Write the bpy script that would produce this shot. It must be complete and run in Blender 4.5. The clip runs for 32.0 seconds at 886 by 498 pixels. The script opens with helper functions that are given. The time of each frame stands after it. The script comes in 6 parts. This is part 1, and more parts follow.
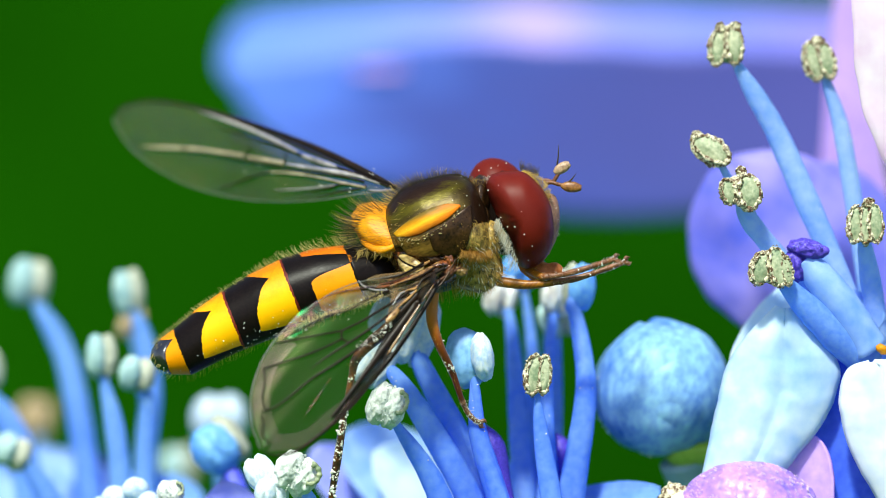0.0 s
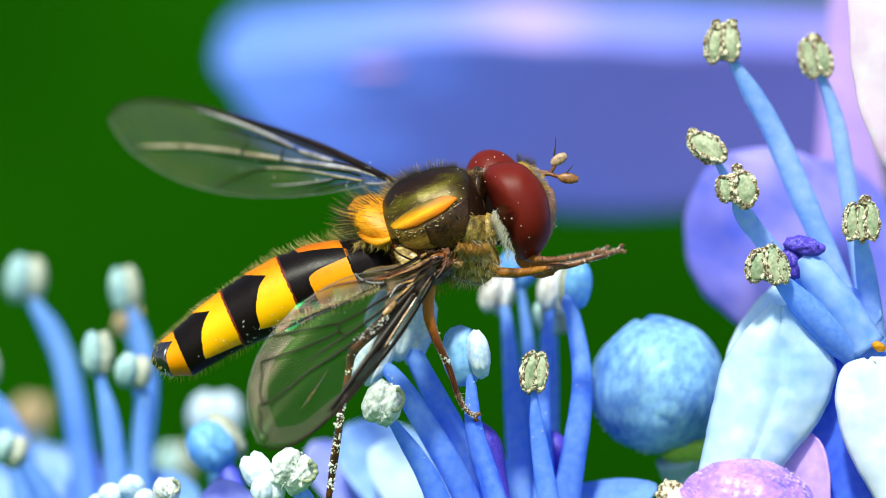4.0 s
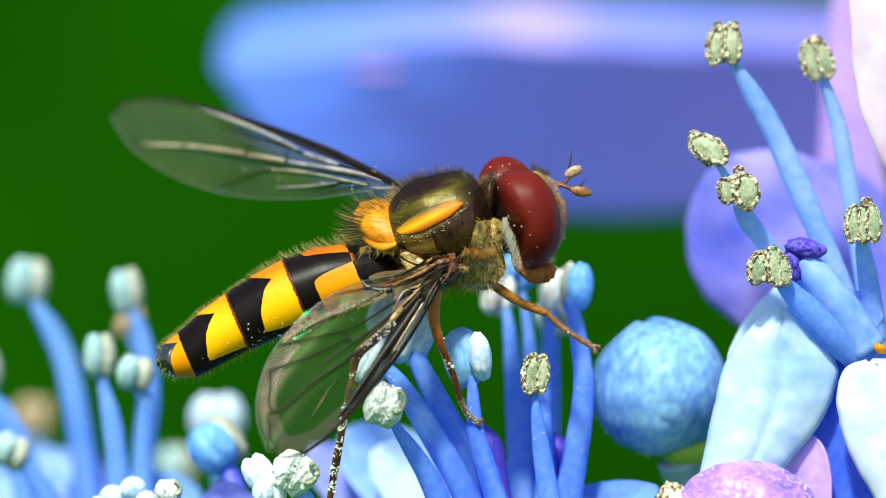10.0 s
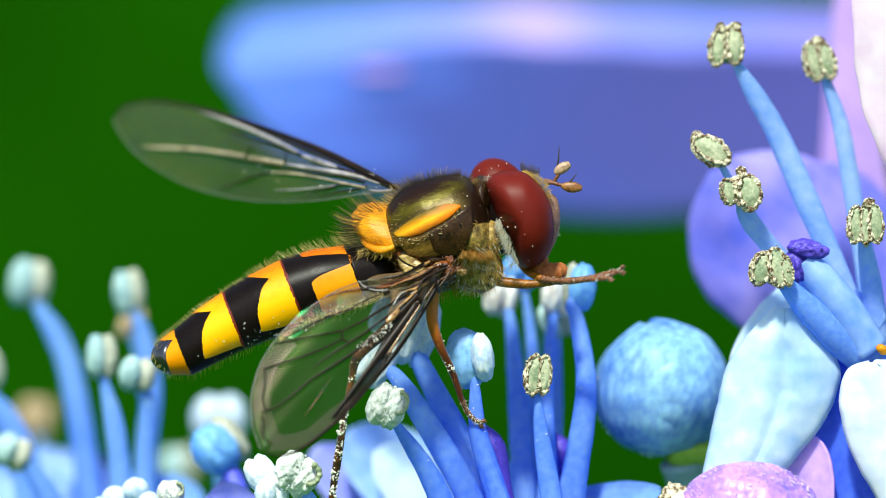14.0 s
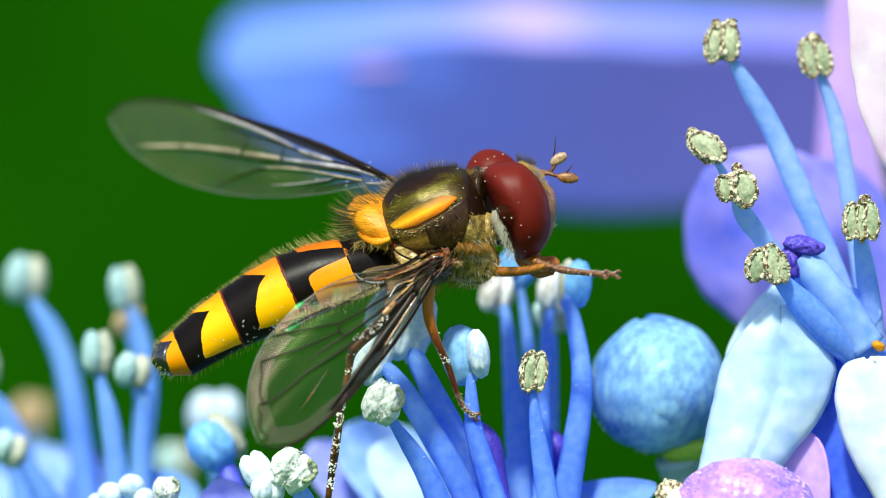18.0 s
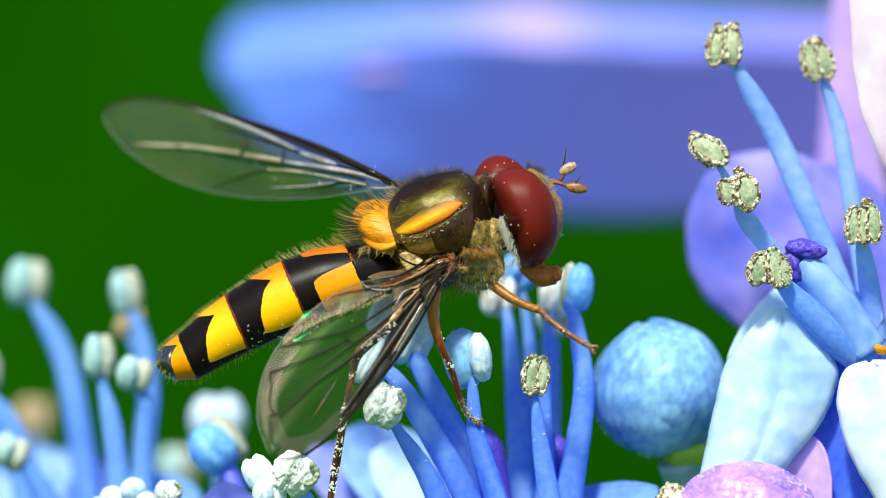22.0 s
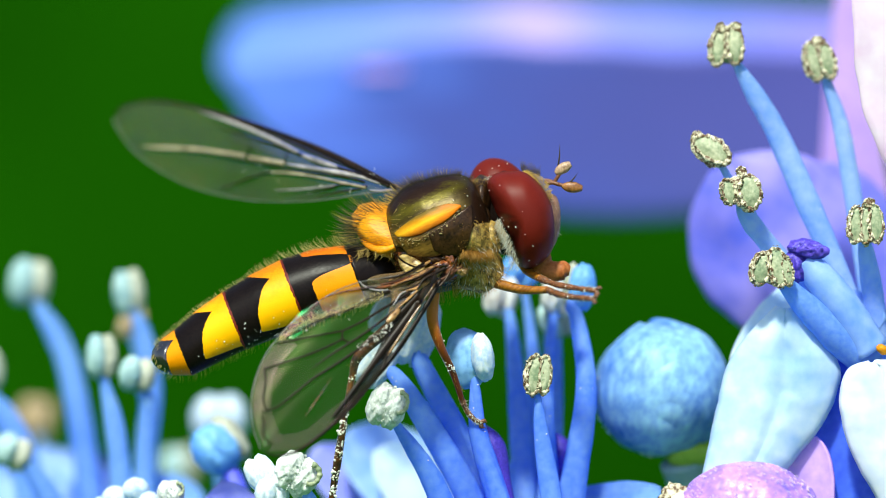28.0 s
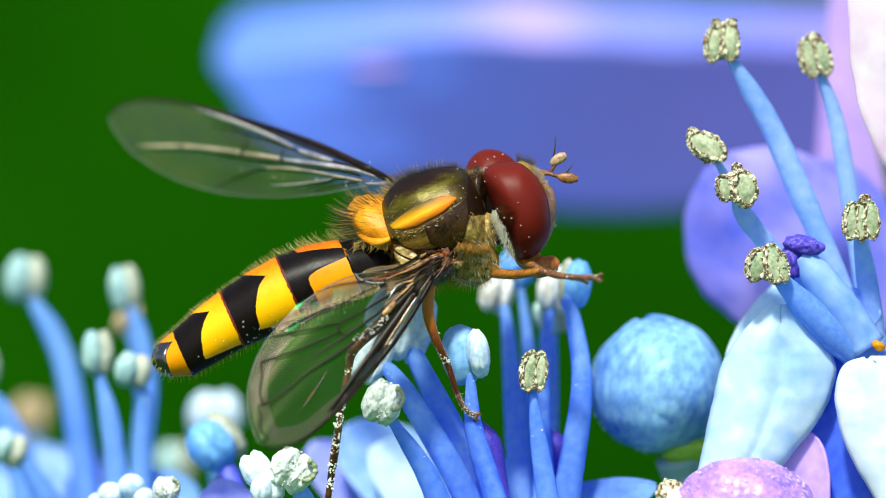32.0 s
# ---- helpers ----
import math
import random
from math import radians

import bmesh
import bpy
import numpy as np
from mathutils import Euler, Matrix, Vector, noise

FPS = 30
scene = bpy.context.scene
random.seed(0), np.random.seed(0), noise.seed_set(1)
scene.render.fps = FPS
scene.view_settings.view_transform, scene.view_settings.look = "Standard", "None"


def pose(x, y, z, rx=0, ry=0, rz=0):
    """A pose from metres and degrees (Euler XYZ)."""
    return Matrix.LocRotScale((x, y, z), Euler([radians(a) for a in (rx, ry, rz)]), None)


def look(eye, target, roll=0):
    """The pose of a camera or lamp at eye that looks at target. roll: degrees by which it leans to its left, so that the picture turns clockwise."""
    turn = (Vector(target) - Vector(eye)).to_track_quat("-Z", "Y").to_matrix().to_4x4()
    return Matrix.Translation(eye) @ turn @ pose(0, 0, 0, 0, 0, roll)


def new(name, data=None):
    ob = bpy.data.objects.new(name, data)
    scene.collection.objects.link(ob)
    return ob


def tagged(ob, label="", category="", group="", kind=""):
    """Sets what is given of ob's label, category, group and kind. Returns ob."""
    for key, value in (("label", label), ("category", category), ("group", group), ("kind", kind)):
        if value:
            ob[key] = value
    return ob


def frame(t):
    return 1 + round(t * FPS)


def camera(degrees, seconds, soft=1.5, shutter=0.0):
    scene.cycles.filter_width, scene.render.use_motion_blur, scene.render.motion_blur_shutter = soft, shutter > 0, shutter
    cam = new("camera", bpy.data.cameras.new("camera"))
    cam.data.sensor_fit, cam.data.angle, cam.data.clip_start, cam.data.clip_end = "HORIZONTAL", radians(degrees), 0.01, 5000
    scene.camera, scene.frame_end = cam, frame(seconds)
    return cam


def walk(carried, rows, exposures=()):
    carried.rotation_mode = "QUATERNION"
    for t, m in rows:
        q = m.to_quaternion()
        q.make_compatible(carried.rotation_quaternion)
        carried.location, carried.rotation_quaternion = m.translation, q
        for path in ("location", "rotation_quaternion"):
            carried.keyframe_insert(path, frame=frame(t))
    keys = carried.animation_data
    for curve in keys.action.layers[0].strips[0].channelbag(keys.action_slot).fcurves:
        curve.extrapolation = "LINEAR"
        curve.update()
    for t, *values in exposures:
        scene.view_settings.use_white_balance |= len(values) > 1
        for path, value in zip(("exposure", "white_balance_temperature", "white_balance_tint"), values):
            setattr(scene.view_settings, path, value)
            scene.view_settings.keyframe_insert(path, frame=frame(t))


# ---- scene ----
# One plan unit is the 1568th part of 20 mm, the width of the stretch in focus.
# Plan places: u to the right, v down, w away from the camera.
UNIT = 0.020 / 1568
DIST = 0.010 / math.tan(radians(4.0))
HIGH = 0.90
EYE = Vector((0, -DIST, HIGH))
CYCLE = 13.83


def at(u, v, w=0.0):
    k = 1 + w * UNIT / DIST
    return Vector(((u - 784) * UNIT * k, w * UNIT, HIGH + (441 - v) * UNIT * k))


def un(du, dv, dw=0.0):
    return Vector((du * UNIT, dw * UNIT, -dv * UNIT))


def rounds(rows):
    """The rows of one grooming round, repeated from the start to the end of the clip."""
    out = []
    for n in (-2, -1, 0, 1, 2):
        for t, *v in rows:
            if -9 < t + n * CYCLE < 42:
                out.append((t + n * CYCLE, *v))
    first = [r for r in out if r[0] < 0][-1]
    after = [r for r in out if r[0] >= 0][0]
    k = -first[0] / (after[0] - first[0])
    out = [(0.0, *[a + (b - a) * k for a, b in zip(first[1:], after[1:])])] + [r for r in out if r[0] > 0.05]
    last = [r for r in out if r[0] > 32.0][0]
    before = [r for r in out if r[0] <= 32.0][-1]
    k = (32.0 - before[0]) / (last[0] - before[0])
    return [r for r in out if r[0] < 31.95] + [(32.0, *[a + (b - a) * k for a, b in zip(before[1:], last[1:])])]


# ---- camera ----
cam = camera(8.0, 32.0, soft=0.7, shutter=0.5)
cam.data.dof.use_dof = True
cam.data.dof.focus_distance = DIST - 0.0006
cam.data.dof.aperture_fstop = 50

SHAKE = [(5.1, -1, 2.5), (5.5, -1.3, 3.3), (6, -2.5, 4), (6.5, -3.2, 2.3), (7.5, -3.8, 1.5), (8.5, -3.2, 1.2),
         (9, -2.5, 1.2), (9.5, -3.8, -1.9), (10, -4, -.4), (10.5, -2.5, -1), (11.5, -1.7, -1.9), (12, -1.3, -1.5),
         (12.5, -.8, .8), (13, -1, 1.2), (13.5, -.8, -.2), (14, .4, 1.2), (14.5, .6, 1.2), (16, .2, -.2),
         (16.5, .2, .8), (17, -2, -.4), (17.5, -4, -1.9), (18, -7.1, -5), (18.4, -7.1, -6.1)]
walk(cam, [(t, look(EYE, (-a * UNIT, 0, HIGH + b * UNIT))) for t, a, b in rounds(SHAKE)])

# ---- light ----
SUN_AT = Vector((-0.16, -0.58, 0.80)).normalized()
world = bpy.data.worlds.new("sky")
scene.world = world
world.use_nodes = True
wn = world.node_tree
sky = wn.nodes.new("ShaderNodeTexSky")
sky.sky_type, sky.sun_disc = "NISHITA", False
sky.sun_elevation = math.asin(SUN_AT.z)
sky.sun_rotation = math.atan2(SUN_AT.x, SUN_AT.y)
wn.links.new(sky.outputs[0], wn.nodes["Background"].inputs[0])
wn.nodes["Background"].inputs[1].default_value = 0.125
sun = new("sun", bpy.data.lights.new("sun", "SUN"))
sun.data.energy, sun.data.angle, sun.data.color = 4.2, radians(6.0), (0.95, 0.99, 0.84)
sun.matrix_world = look(SUN_AT * 3 + Vector((0, 0, HIGH)), (0, 0, HIGH))
scene.view_settings.exposure = 0.57


# ---- materials ----
def material(name, dark, light, rough=0.5, grain=0.25e-3, wide=1.6e-3, relief=0.0, metal=0.0, glow=0.0,
             coat=0.0, spread=(0.35, 0.65), vary=0.0, shine=0.5, streak=None):
    """A surface between two colours, mottled at two sizes (metres); glow: the share of light let through;
    streak: the angle and the length of its grain."""
    m = bpy.data.materials.new(name)
    m.use_nodes = True
    t = m.node_tree
    n, link = t.nodes, t.links.new
    b, out = n["Principled BSDF"], n["Material Output"]
    co = n.new("ShaderNodeTexCoord")
    fine, broad = n.new("ShaderNodeTexNoise"), n.new("ShaderNodeTexNoise")
    fine.inputs["Scale"].default_value, broad.inputs["Scale"].default_value = 1 / grain, 1 / wide
    fine.inputs["Detail"].default_value, broad.inputs["Detail"].default_value = 4, 3
    lay = co.outputs["Object"]
    if streak:
        turn, pull = n.new("ShaderNodeMapping"), n.new("ShaderNodeMapping")
        turn.inputs["Rotation"].default_value = (0, radians(streak[0]), 0)
        pull.inputs["Scale"].default_value = (1 / streak[1], 1, 1)
        link(lay, turn.inputs["Vector"])
        link(turn.outputs["Vector"], pull.inputs["Vector"])
        lay = pull.outputs["Vector"]
    for x in (fine, broad):
        link(lay, x.inputs["Vector"])
    half = n.new("ShaderNodeMix")
    half.inputs["Factor"].default_value = 0.55
    link(fine.outputs["Fac"], half.inputs["A"])
    link(broad.outputs["Fac"], half.inputs["B"])
    last = half.outputs["Result"]
    if vary:
        info, add = n.new("ShaderNodeObjectInfo"), n.new("ShaderNodeMath")
        add.operation = "MULTIPLY_ADD"
        add.inputs[1].default_value = vary
        link(info.outputs["Random"], add.inputs[0])
        link(last, add.inputs[2])
        last = add.outputs[0]
    ramp = n.new("ShaderNodeValToRGB")
    ramp.color_ramp.elements[0].position, ramp.color_ramp.elements[1].position = spread
    ramp.color_ramp.elements[0].color, ramp.color_ramp.elements[1].color = (*dark, 1), (*light, 1)
    link(last, ramp.inputs["Fac"])
    link(ramp.outputs["Color"], b.inputs["Base Color"])
    b.inputs["Metallic"].default_value, b.inputs["Coat Weight"].default_value = metal, coat
    b.inputs["Specular IOR Level"].default_value = shine
    low = n.new("ShaderNodeMapRange")
    low.inputs["To Min"].default_value, low.inputs["To Max"].default_value = rough * 0.75, min(1, rough * 1.25)
    link(fine.outputs["Fac"], low.inputs["Value"])
    link(low.outputs["Result"], b.inputs["Roughness"])
    if relief:
        bump = n.new("ShaderNodeBump")
        bump.inputs["Strength"].default_value, bump.inputs["Distance"].default_value = 0.8, relief
        link(fine.outputs["Fac"], bump.inputs["Height"])
        link(bump.outputs["Normal"], b.inputs["Normal"])
    if glow:
        lit, mix = n.new("ShaderNodeBsdfTranslucent"), n.new("ShaderNodeMixShader")
        link(ramp.outputs["Color"], lit.inputs["Color"])
        mix.inputs["Fac"].default_value = glow
        link(b.outputs["BSDF"], mix.inputs[1])
        link(lit.outputs["BSDF"], mix.inputs[2])
        link(mix.outputs["Shader"], out.inputs["Surface"])
    return m


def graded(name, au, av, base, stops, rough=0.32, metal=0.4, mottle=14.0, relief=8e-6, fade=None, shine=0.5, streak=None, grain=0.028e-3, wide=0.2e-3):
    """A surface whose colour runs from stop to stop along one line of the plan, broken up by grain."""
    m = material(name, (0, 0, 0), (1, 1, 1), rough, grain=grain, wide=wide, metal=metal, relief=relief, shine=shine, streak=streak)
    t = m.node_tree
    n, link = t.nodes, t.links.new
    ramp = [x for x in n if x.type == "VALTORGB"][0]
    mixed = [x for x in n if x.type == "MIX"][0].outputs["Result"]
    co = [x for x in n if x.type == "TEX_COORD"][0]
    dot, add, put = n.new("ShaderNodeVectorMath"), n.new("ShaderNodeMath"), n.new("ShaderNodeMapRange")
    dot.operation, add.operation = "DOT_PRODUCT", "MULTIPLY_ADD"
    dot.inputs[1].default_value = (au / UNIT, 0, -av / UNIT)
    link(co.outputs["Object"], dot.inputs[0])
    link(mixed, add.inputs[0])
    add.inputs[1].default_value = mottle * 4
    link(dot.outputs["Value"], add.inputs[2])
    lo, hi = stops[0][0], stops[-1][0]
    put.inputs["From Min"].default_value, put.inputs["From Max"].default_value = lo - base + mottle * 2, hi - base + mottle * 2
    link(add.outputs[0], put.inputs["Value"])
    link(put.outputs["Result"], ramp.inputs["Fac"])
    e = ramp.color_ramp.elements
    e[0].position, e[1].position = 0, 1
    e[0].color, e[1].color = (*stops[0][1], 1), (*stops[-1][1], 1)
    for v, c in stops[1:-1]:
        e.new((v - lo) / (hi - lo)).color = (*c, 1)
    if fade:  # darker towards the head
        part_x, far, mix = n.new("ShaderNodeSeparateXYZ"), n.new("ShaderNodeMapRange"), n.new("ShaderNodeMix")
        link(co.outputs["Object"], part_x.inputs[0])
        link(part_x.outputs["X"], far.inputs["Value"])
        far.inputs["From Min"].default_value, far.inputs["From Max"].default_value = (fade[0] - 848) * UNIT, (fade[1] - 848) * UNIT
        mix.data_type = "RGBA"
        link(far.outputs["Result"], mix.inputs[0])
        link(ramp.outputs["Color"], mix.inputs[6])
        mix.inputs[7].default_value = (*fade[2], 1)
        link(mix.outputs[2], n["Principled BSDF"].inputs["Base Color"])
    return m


def membrane(name, body=0.075, tint=((0.07, 0.06, 0.045), (0.20, 0.17, 0.13)), gleam=0.03, shine=0.5,
             hues=((0.10, 0.85, 0.30), (0.60, 0.32, 0.50), (0.45, 0.85, 0.20)), size=1500):
    """Clear wing skin: mostly transparent, a smoky tint, an oily thin-film gloss."""
    m = bpy.data.materials.new(name)
    m.use_nodes = True
    t = m.node_tree
    n, link = t.nodes, t.links.new
    b, out = n["Principled BSDF"], n["Material Output"]
    co, noise_node, ramp = n.new("ShaderNodeTexCoord"), n.new("ShaderNodeTexNoise"), n.new("ShaderNodeValToRGB")
    noise_node.inputs["Scale"].default_value, noise_node.inputs["Detail"].default_value = 900, 4
    link(co.outputs["Object"], noise_node.inputs["Vector"])
    ramp.color_ramp.elements[0].color, ramp.color_ramp.elements[1].color = (*tint[0], 1), (*tint[1], 1)
    link(noise_node.outputs["Fac"], ramp.inputs["Fac"])
    link(ramp.outputs["Color"], b.inputs["Base Color"])
    b.inputs["Roughness"].default_value = 0.36
    b.inputs["Specular IOR Level"].default_value = shine
    b.inputs["Thin Film IOR"].default_value = 1.5
    film = n.new("ShaderNodeMapRange")
    film.inputs["To Min"].default_value, film.inputs["To Max"].default_value = 250, 620
    link(noise_node.outputs["Fac"], film.inputs["Value"])
    if body < 0.5 and shine > 0.08:
        link(film.outputs["Result"], b.inputs["Thin Film Thickness"])
    clear, mix = n.new("ShaderNodeBsdfTransparent"), n.new("ShaderNodeMixShader")
    clear.inputs["Color"].default_value = (0.96, 0.98, 0.93, 1)
    mix.inputs["Fac"].default_value = body
    link(clear.outputs["BSDF"], mix.inputs[1])
    link(b.outputs["BSDF"], mix.inputs[2])
    # oily sheen that shifts between green, rose and gold over the wing
    wave, ramp_hue, gloss, both = n.new("ShaderNodeTexNoise"), n.new("ShaderNodeValToRGB"), n.new("ShaderNodeBsdfGlossy"), n.new("ShaderNodeMixShader")
    wave.inputs["Scale"].default_value, wave.inputs["Detail"].default_value = size, 3
    link(co.outputs["Object"], wave.inputs["Vector"])
    ramp_hue.color_ramp.elements[0].position, ramp_hue.color_ramp.elements[1].position = 0.36, 0.64
    ramp_hue.color_ramp.elements[0].color, ramp_hue.color_ramp.elements[1].color = (*hues[0], 1), (*hues[2], 1)
    ramp_hue.color_ramp.elements.new(0.5).color = (*hues[1], 1)
    link(wave.outputs["Fac"], ramp_hue.inputs["Fac"])
    link(ramp_hue.outputs["Color"], gloss.inputs["Color"])
    gloss.inputs["Roughness"].default_value = 0.32
    both.inputs["Fac"].default_value = gleam
    link(mix.outputs["Shader"], both.inputs[1])
    link(gloss.outputs["BSDF"], both.inputs[2])
    link(both.outputs["Shader"], out.inputs["Surface"])
    return m


BLUE = material("blue_filament", (0.16, 0.39, 0.98), (0.36, 0.64, 1.0), 0.6, grain=0.12e-3, wide=2e-3, glow=0.58, relief=2e-6)
AZUREFIL = material("pale_azure_filament", (0.29, 0.52, 1.0), (0.57, 0.76, 1.0), 0.6, grain=0.2e-3, wide=1.4e-3, glow=0.6, relief=2e-6)
INDIGO = material("indigo_filament", (0.12, 0.32, 1.0), (0.32, 0.58, 1.0), 0.6, grain=0.2e-3, wide=2e-3, glow=0.58, relief=2e-6)
VIOLET = material("violet_filament", (0.06, 0.06, 0.75), (0.16, 0.20, 0.95), 0.45, glow=0.3)
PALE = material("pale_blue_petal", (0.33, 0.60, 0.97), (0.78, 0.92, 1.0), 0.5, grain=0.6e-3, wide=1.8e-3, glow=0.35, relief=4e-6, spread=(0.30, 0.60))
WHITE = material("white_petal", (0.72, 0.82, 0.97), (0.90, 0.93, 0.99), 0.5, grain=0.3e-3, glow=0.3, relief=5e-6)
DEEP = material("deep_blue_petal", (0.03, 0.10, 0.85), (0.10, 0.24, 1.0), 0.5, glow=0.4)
PURPLE = material("purple_petal", (0.15, 0.20, 0.90), (0.50, 0.42, 0.96), 0.5, grain=1.1e-3, wide=2.2e-3, glow=0.45)
DUSK = material("violet_tip", (0.035, 0.02, 0.34), (0.15, 0.09, 0.74), 0.5, grain=0.05e-3, relief=1.2e-5, glow=0.15)
LILAC = material("lilac_sepal", (0.52, 0.32, 0.92), (0.82, 0.54, 0.97), 0.5, wide=3e-3, glow=0.35)
PINK = material("pink_sepal", (0.86, 0.62, 0.84), (0.97, 0.86, 0.94), 0.5, grain=0.5e-3, wide=2.5e-3, glow=0.3, relief=3e-6)
# hue runs along the sepal; dim face and bright rim are put into the colours
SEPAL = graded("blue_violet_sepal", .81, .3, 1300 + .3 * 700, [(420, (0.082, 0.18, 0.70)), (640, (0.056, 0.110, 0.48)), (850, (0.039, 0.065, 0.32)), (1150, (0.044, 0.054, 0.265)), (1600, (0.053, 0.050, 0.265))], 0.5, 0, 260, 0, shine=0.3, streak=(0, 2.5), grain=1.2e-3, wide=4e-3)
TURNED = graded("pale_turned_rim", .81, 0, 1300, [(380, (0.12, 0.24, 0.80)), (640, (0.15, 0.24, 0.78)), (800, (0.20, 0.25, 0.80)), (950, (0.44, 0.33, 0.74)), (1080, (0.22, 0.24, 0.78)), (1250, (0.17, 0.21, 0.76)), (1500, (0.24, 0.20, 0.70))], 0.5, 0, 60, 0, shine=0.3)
BLUSH = material("reddish_streak", (0.74, 0.30, 0.56), (0.88, 0.40, 0.62), 0.5, grain=1e-3, glow=0.1)
BUDSKIN = material("sparkling_violet_bud", (0.18, 0.11, 0.68), (0.60, 0.29, 0.80), 0.35, grain=0.11e-3, wide=0.7e-3, relief=2.2e-5, coat=0.2)
BALLSKIN = material("pale_blue_bud", (0.08, 0.27, 0.80), (0.46, 0.82, 1.0), 0.45, grain=0.2e-3, wide=1.7e-3, glow=0.45, relief=1.1e-5, spread=(0.36, 0.63), streak=(70, 1.6))
GREEN = material("green_calyx", (0.30, 0.55, 0.03), (0.58, 0.82, 0.10), 0.5, glow=0.3)
CREAM = material("cream_anther", (0.34, 0.38, 0.36), (0.86, 0.88, 0.86), 0.7, grain=0.06e-3, wide=0.3e-3, relief=8e-6, vary=0.1)
SAGE = material("sage_anther", (0.17, 0.24, 0.13), (0.58, 0.58, 0.39), 0.6, grain=0.07e-3, wide=0.25e-3, relief=1e-5, spread=(0.36, 0.68))
TORN = material("torn_cream_rim", (0.10, 0.045, 0.015), (0.76, 0.71, 0.50), 0.6, grain=0.035e-3, wide=0.10e-3, relief=2e-5, spread=(0.44, 0.57))
FLAKE = material("dry_flakes", (0.05, 0.025, 0.01), (0.34, 0.22, 0.10), 0.7, grain=0.03e-3, wide=0.08e-3, relief=8e-6)
SKYBLUE = material("sky_blue_petal", (0.20, 0.42, 0.96), (0.50, 0.72, 1.0), 0.5, grain=0.4e-3, wide=1.7e-3, glow=0.4, relief=3e-6)
ICE = material("ice_blue_anther", (0.05, 0.22, 0.64), (0.24, 0.50, 0.88), 0.5, grain=0.12e-3, wide=0.5e-3, glow=0.15, relief=8e-6, vary=0.12)
PEARL = material("pearl_anther", (0.12, 0.27, 0.33), (0.42, 0.60, 0.58), 0.55, grain=0.06e-3, wide=0.4e-3, relief=1e-5, vary=0.1)
BEIGE = material("beige_anther", (0.22, 0.24, 0.18), (0.50, 0.52, 0.42), 0.65, grain=0.06e-3, wide=0.4e-3, relief=1e-5, vary=0.1)
TAN = material("brown_old_anther", (0.30, 0.20, 0.10), (0.55, 0.42, 0.25), 0.7)

BRONZE = material("bronze_side", (0.022, 0.009, 0.003), (0.26, 0.135, 0.024), 0.3, grain=0.035e-3, wide=0.2e-3, metal=0.35, relief=9e-6, spread=(0.36, 0.68), streak=(23, 5))
BROWN = material("dark_brown_plate", (0.005, 0.0025, 0.0015), (0.060, 0.026, 0.008), 0.30, grain=0.05e-3, wide=0.25e-3, metal=0.2, relief=8e-6, shine=0.25)
AMBER = material("amber_scutellum", (0.46, 0.135, 0.001), (0.86, 0.35, 0.004), 0.42, grain=0.03e-3, wide=0.5e-3, relief=1.2e-5, streak=(-28, 5), shine=0.25)
# orange edge tint, with the round body's shading put into the stops
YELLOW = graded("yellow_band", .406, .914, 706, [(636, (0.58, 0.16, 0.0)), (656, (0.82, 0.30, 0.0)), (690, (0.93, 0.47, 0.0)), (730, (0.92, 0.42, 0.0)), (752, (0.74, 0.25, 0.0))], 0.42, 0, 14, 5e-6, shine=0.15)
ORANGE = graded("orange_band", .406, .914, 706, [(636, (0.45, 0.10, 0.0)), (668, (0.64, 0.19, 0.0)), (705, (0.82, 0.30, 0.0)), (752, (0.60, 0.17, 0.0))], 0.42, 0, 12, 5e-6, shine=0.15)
BLACK = material("black_band", (0.003, 0.002, 0.002), (0.010, 0.006, 0.005), 0.34, grain=0.05e-3, relief=3e-6, shine=0.09)
RUST = material("rust_seam", (0.07, 0.007, 0.004), (0.17, 0.018, 0.008), 0.45, shine=0.2)
EYERED = material("maroon_eye", (0.092, 0.0066, 0.0034), (0.138, 0.0120, 0.0066), 0.42, grain=0.02e-3, wide=1.4e-3, relief=2.5e-6, shine=0.11)
SKIN = material("brownish_tan_face", (0.15, 0.065, 0.040), (0.36, 0.19, 0.12), 0.5, grain=0.08e-3, relief=6e-6, shine=0.3)
FACE = material("yellow_face", (0.14, 0.065, 0.008), (0.66, 0.43, 0.09), 0.5, grain=0.035e-3, wide=0.1e-3, relief=1.4e-5)
FUR_GOLD = material("golden_hair", (0.42, 0.25, 0.03), (0.80, 0.58, 0.16), 0.4, glow=0.35)
FUR_PALE = material("pale_hair", (0.76, 0.73, 0.60), (0.97, 0.96, 0.88), 0.45, glow=0.35)
FUR_DARK = material("dark_hair", (0.02, 0.015, 0.01), (0.09, 0.06, 0.03), 0.4)
FUR_TAN = material("tan_hair", (0.30, 0.12, 0.010), (0.80, 0.45, 0.10), 0.35, glow=0.35)
FUR_BLOND = material("blond_hair", (0.60, 0.46, 0.12), (0.90, 0.78, 0.38), 0.4, glow=0.35)
WING = membrane("clear_wing_skin", 0.10, ((0.03, 0.035, 0.015), (0.22, 0.17, 0.13)), 0.035, 0.05, ((0.05, 0.34, 0.09), (0.20, 0.30, 0.10), (0.34, 0.24, 0.20)), 700)
SMOKE = membrane("smoky_wing_strip", 0.90, ((0.004, 0.0025, 0.0015), (0.030, 0.018, 0.010)), 0.01, 0.12)
VEIN = material("dark_vein", (0.004, 0.002, 0.001), (0.016, 0.008, 0.004), 0.4, shine=0.15)
VEINPALE = material("cream_vein", (0.10, 0.075, 0.04), (0.46, 0.38, 0.24), 0.25, grain=0.15e-3, wide=0.9e-3, coat=0.2)
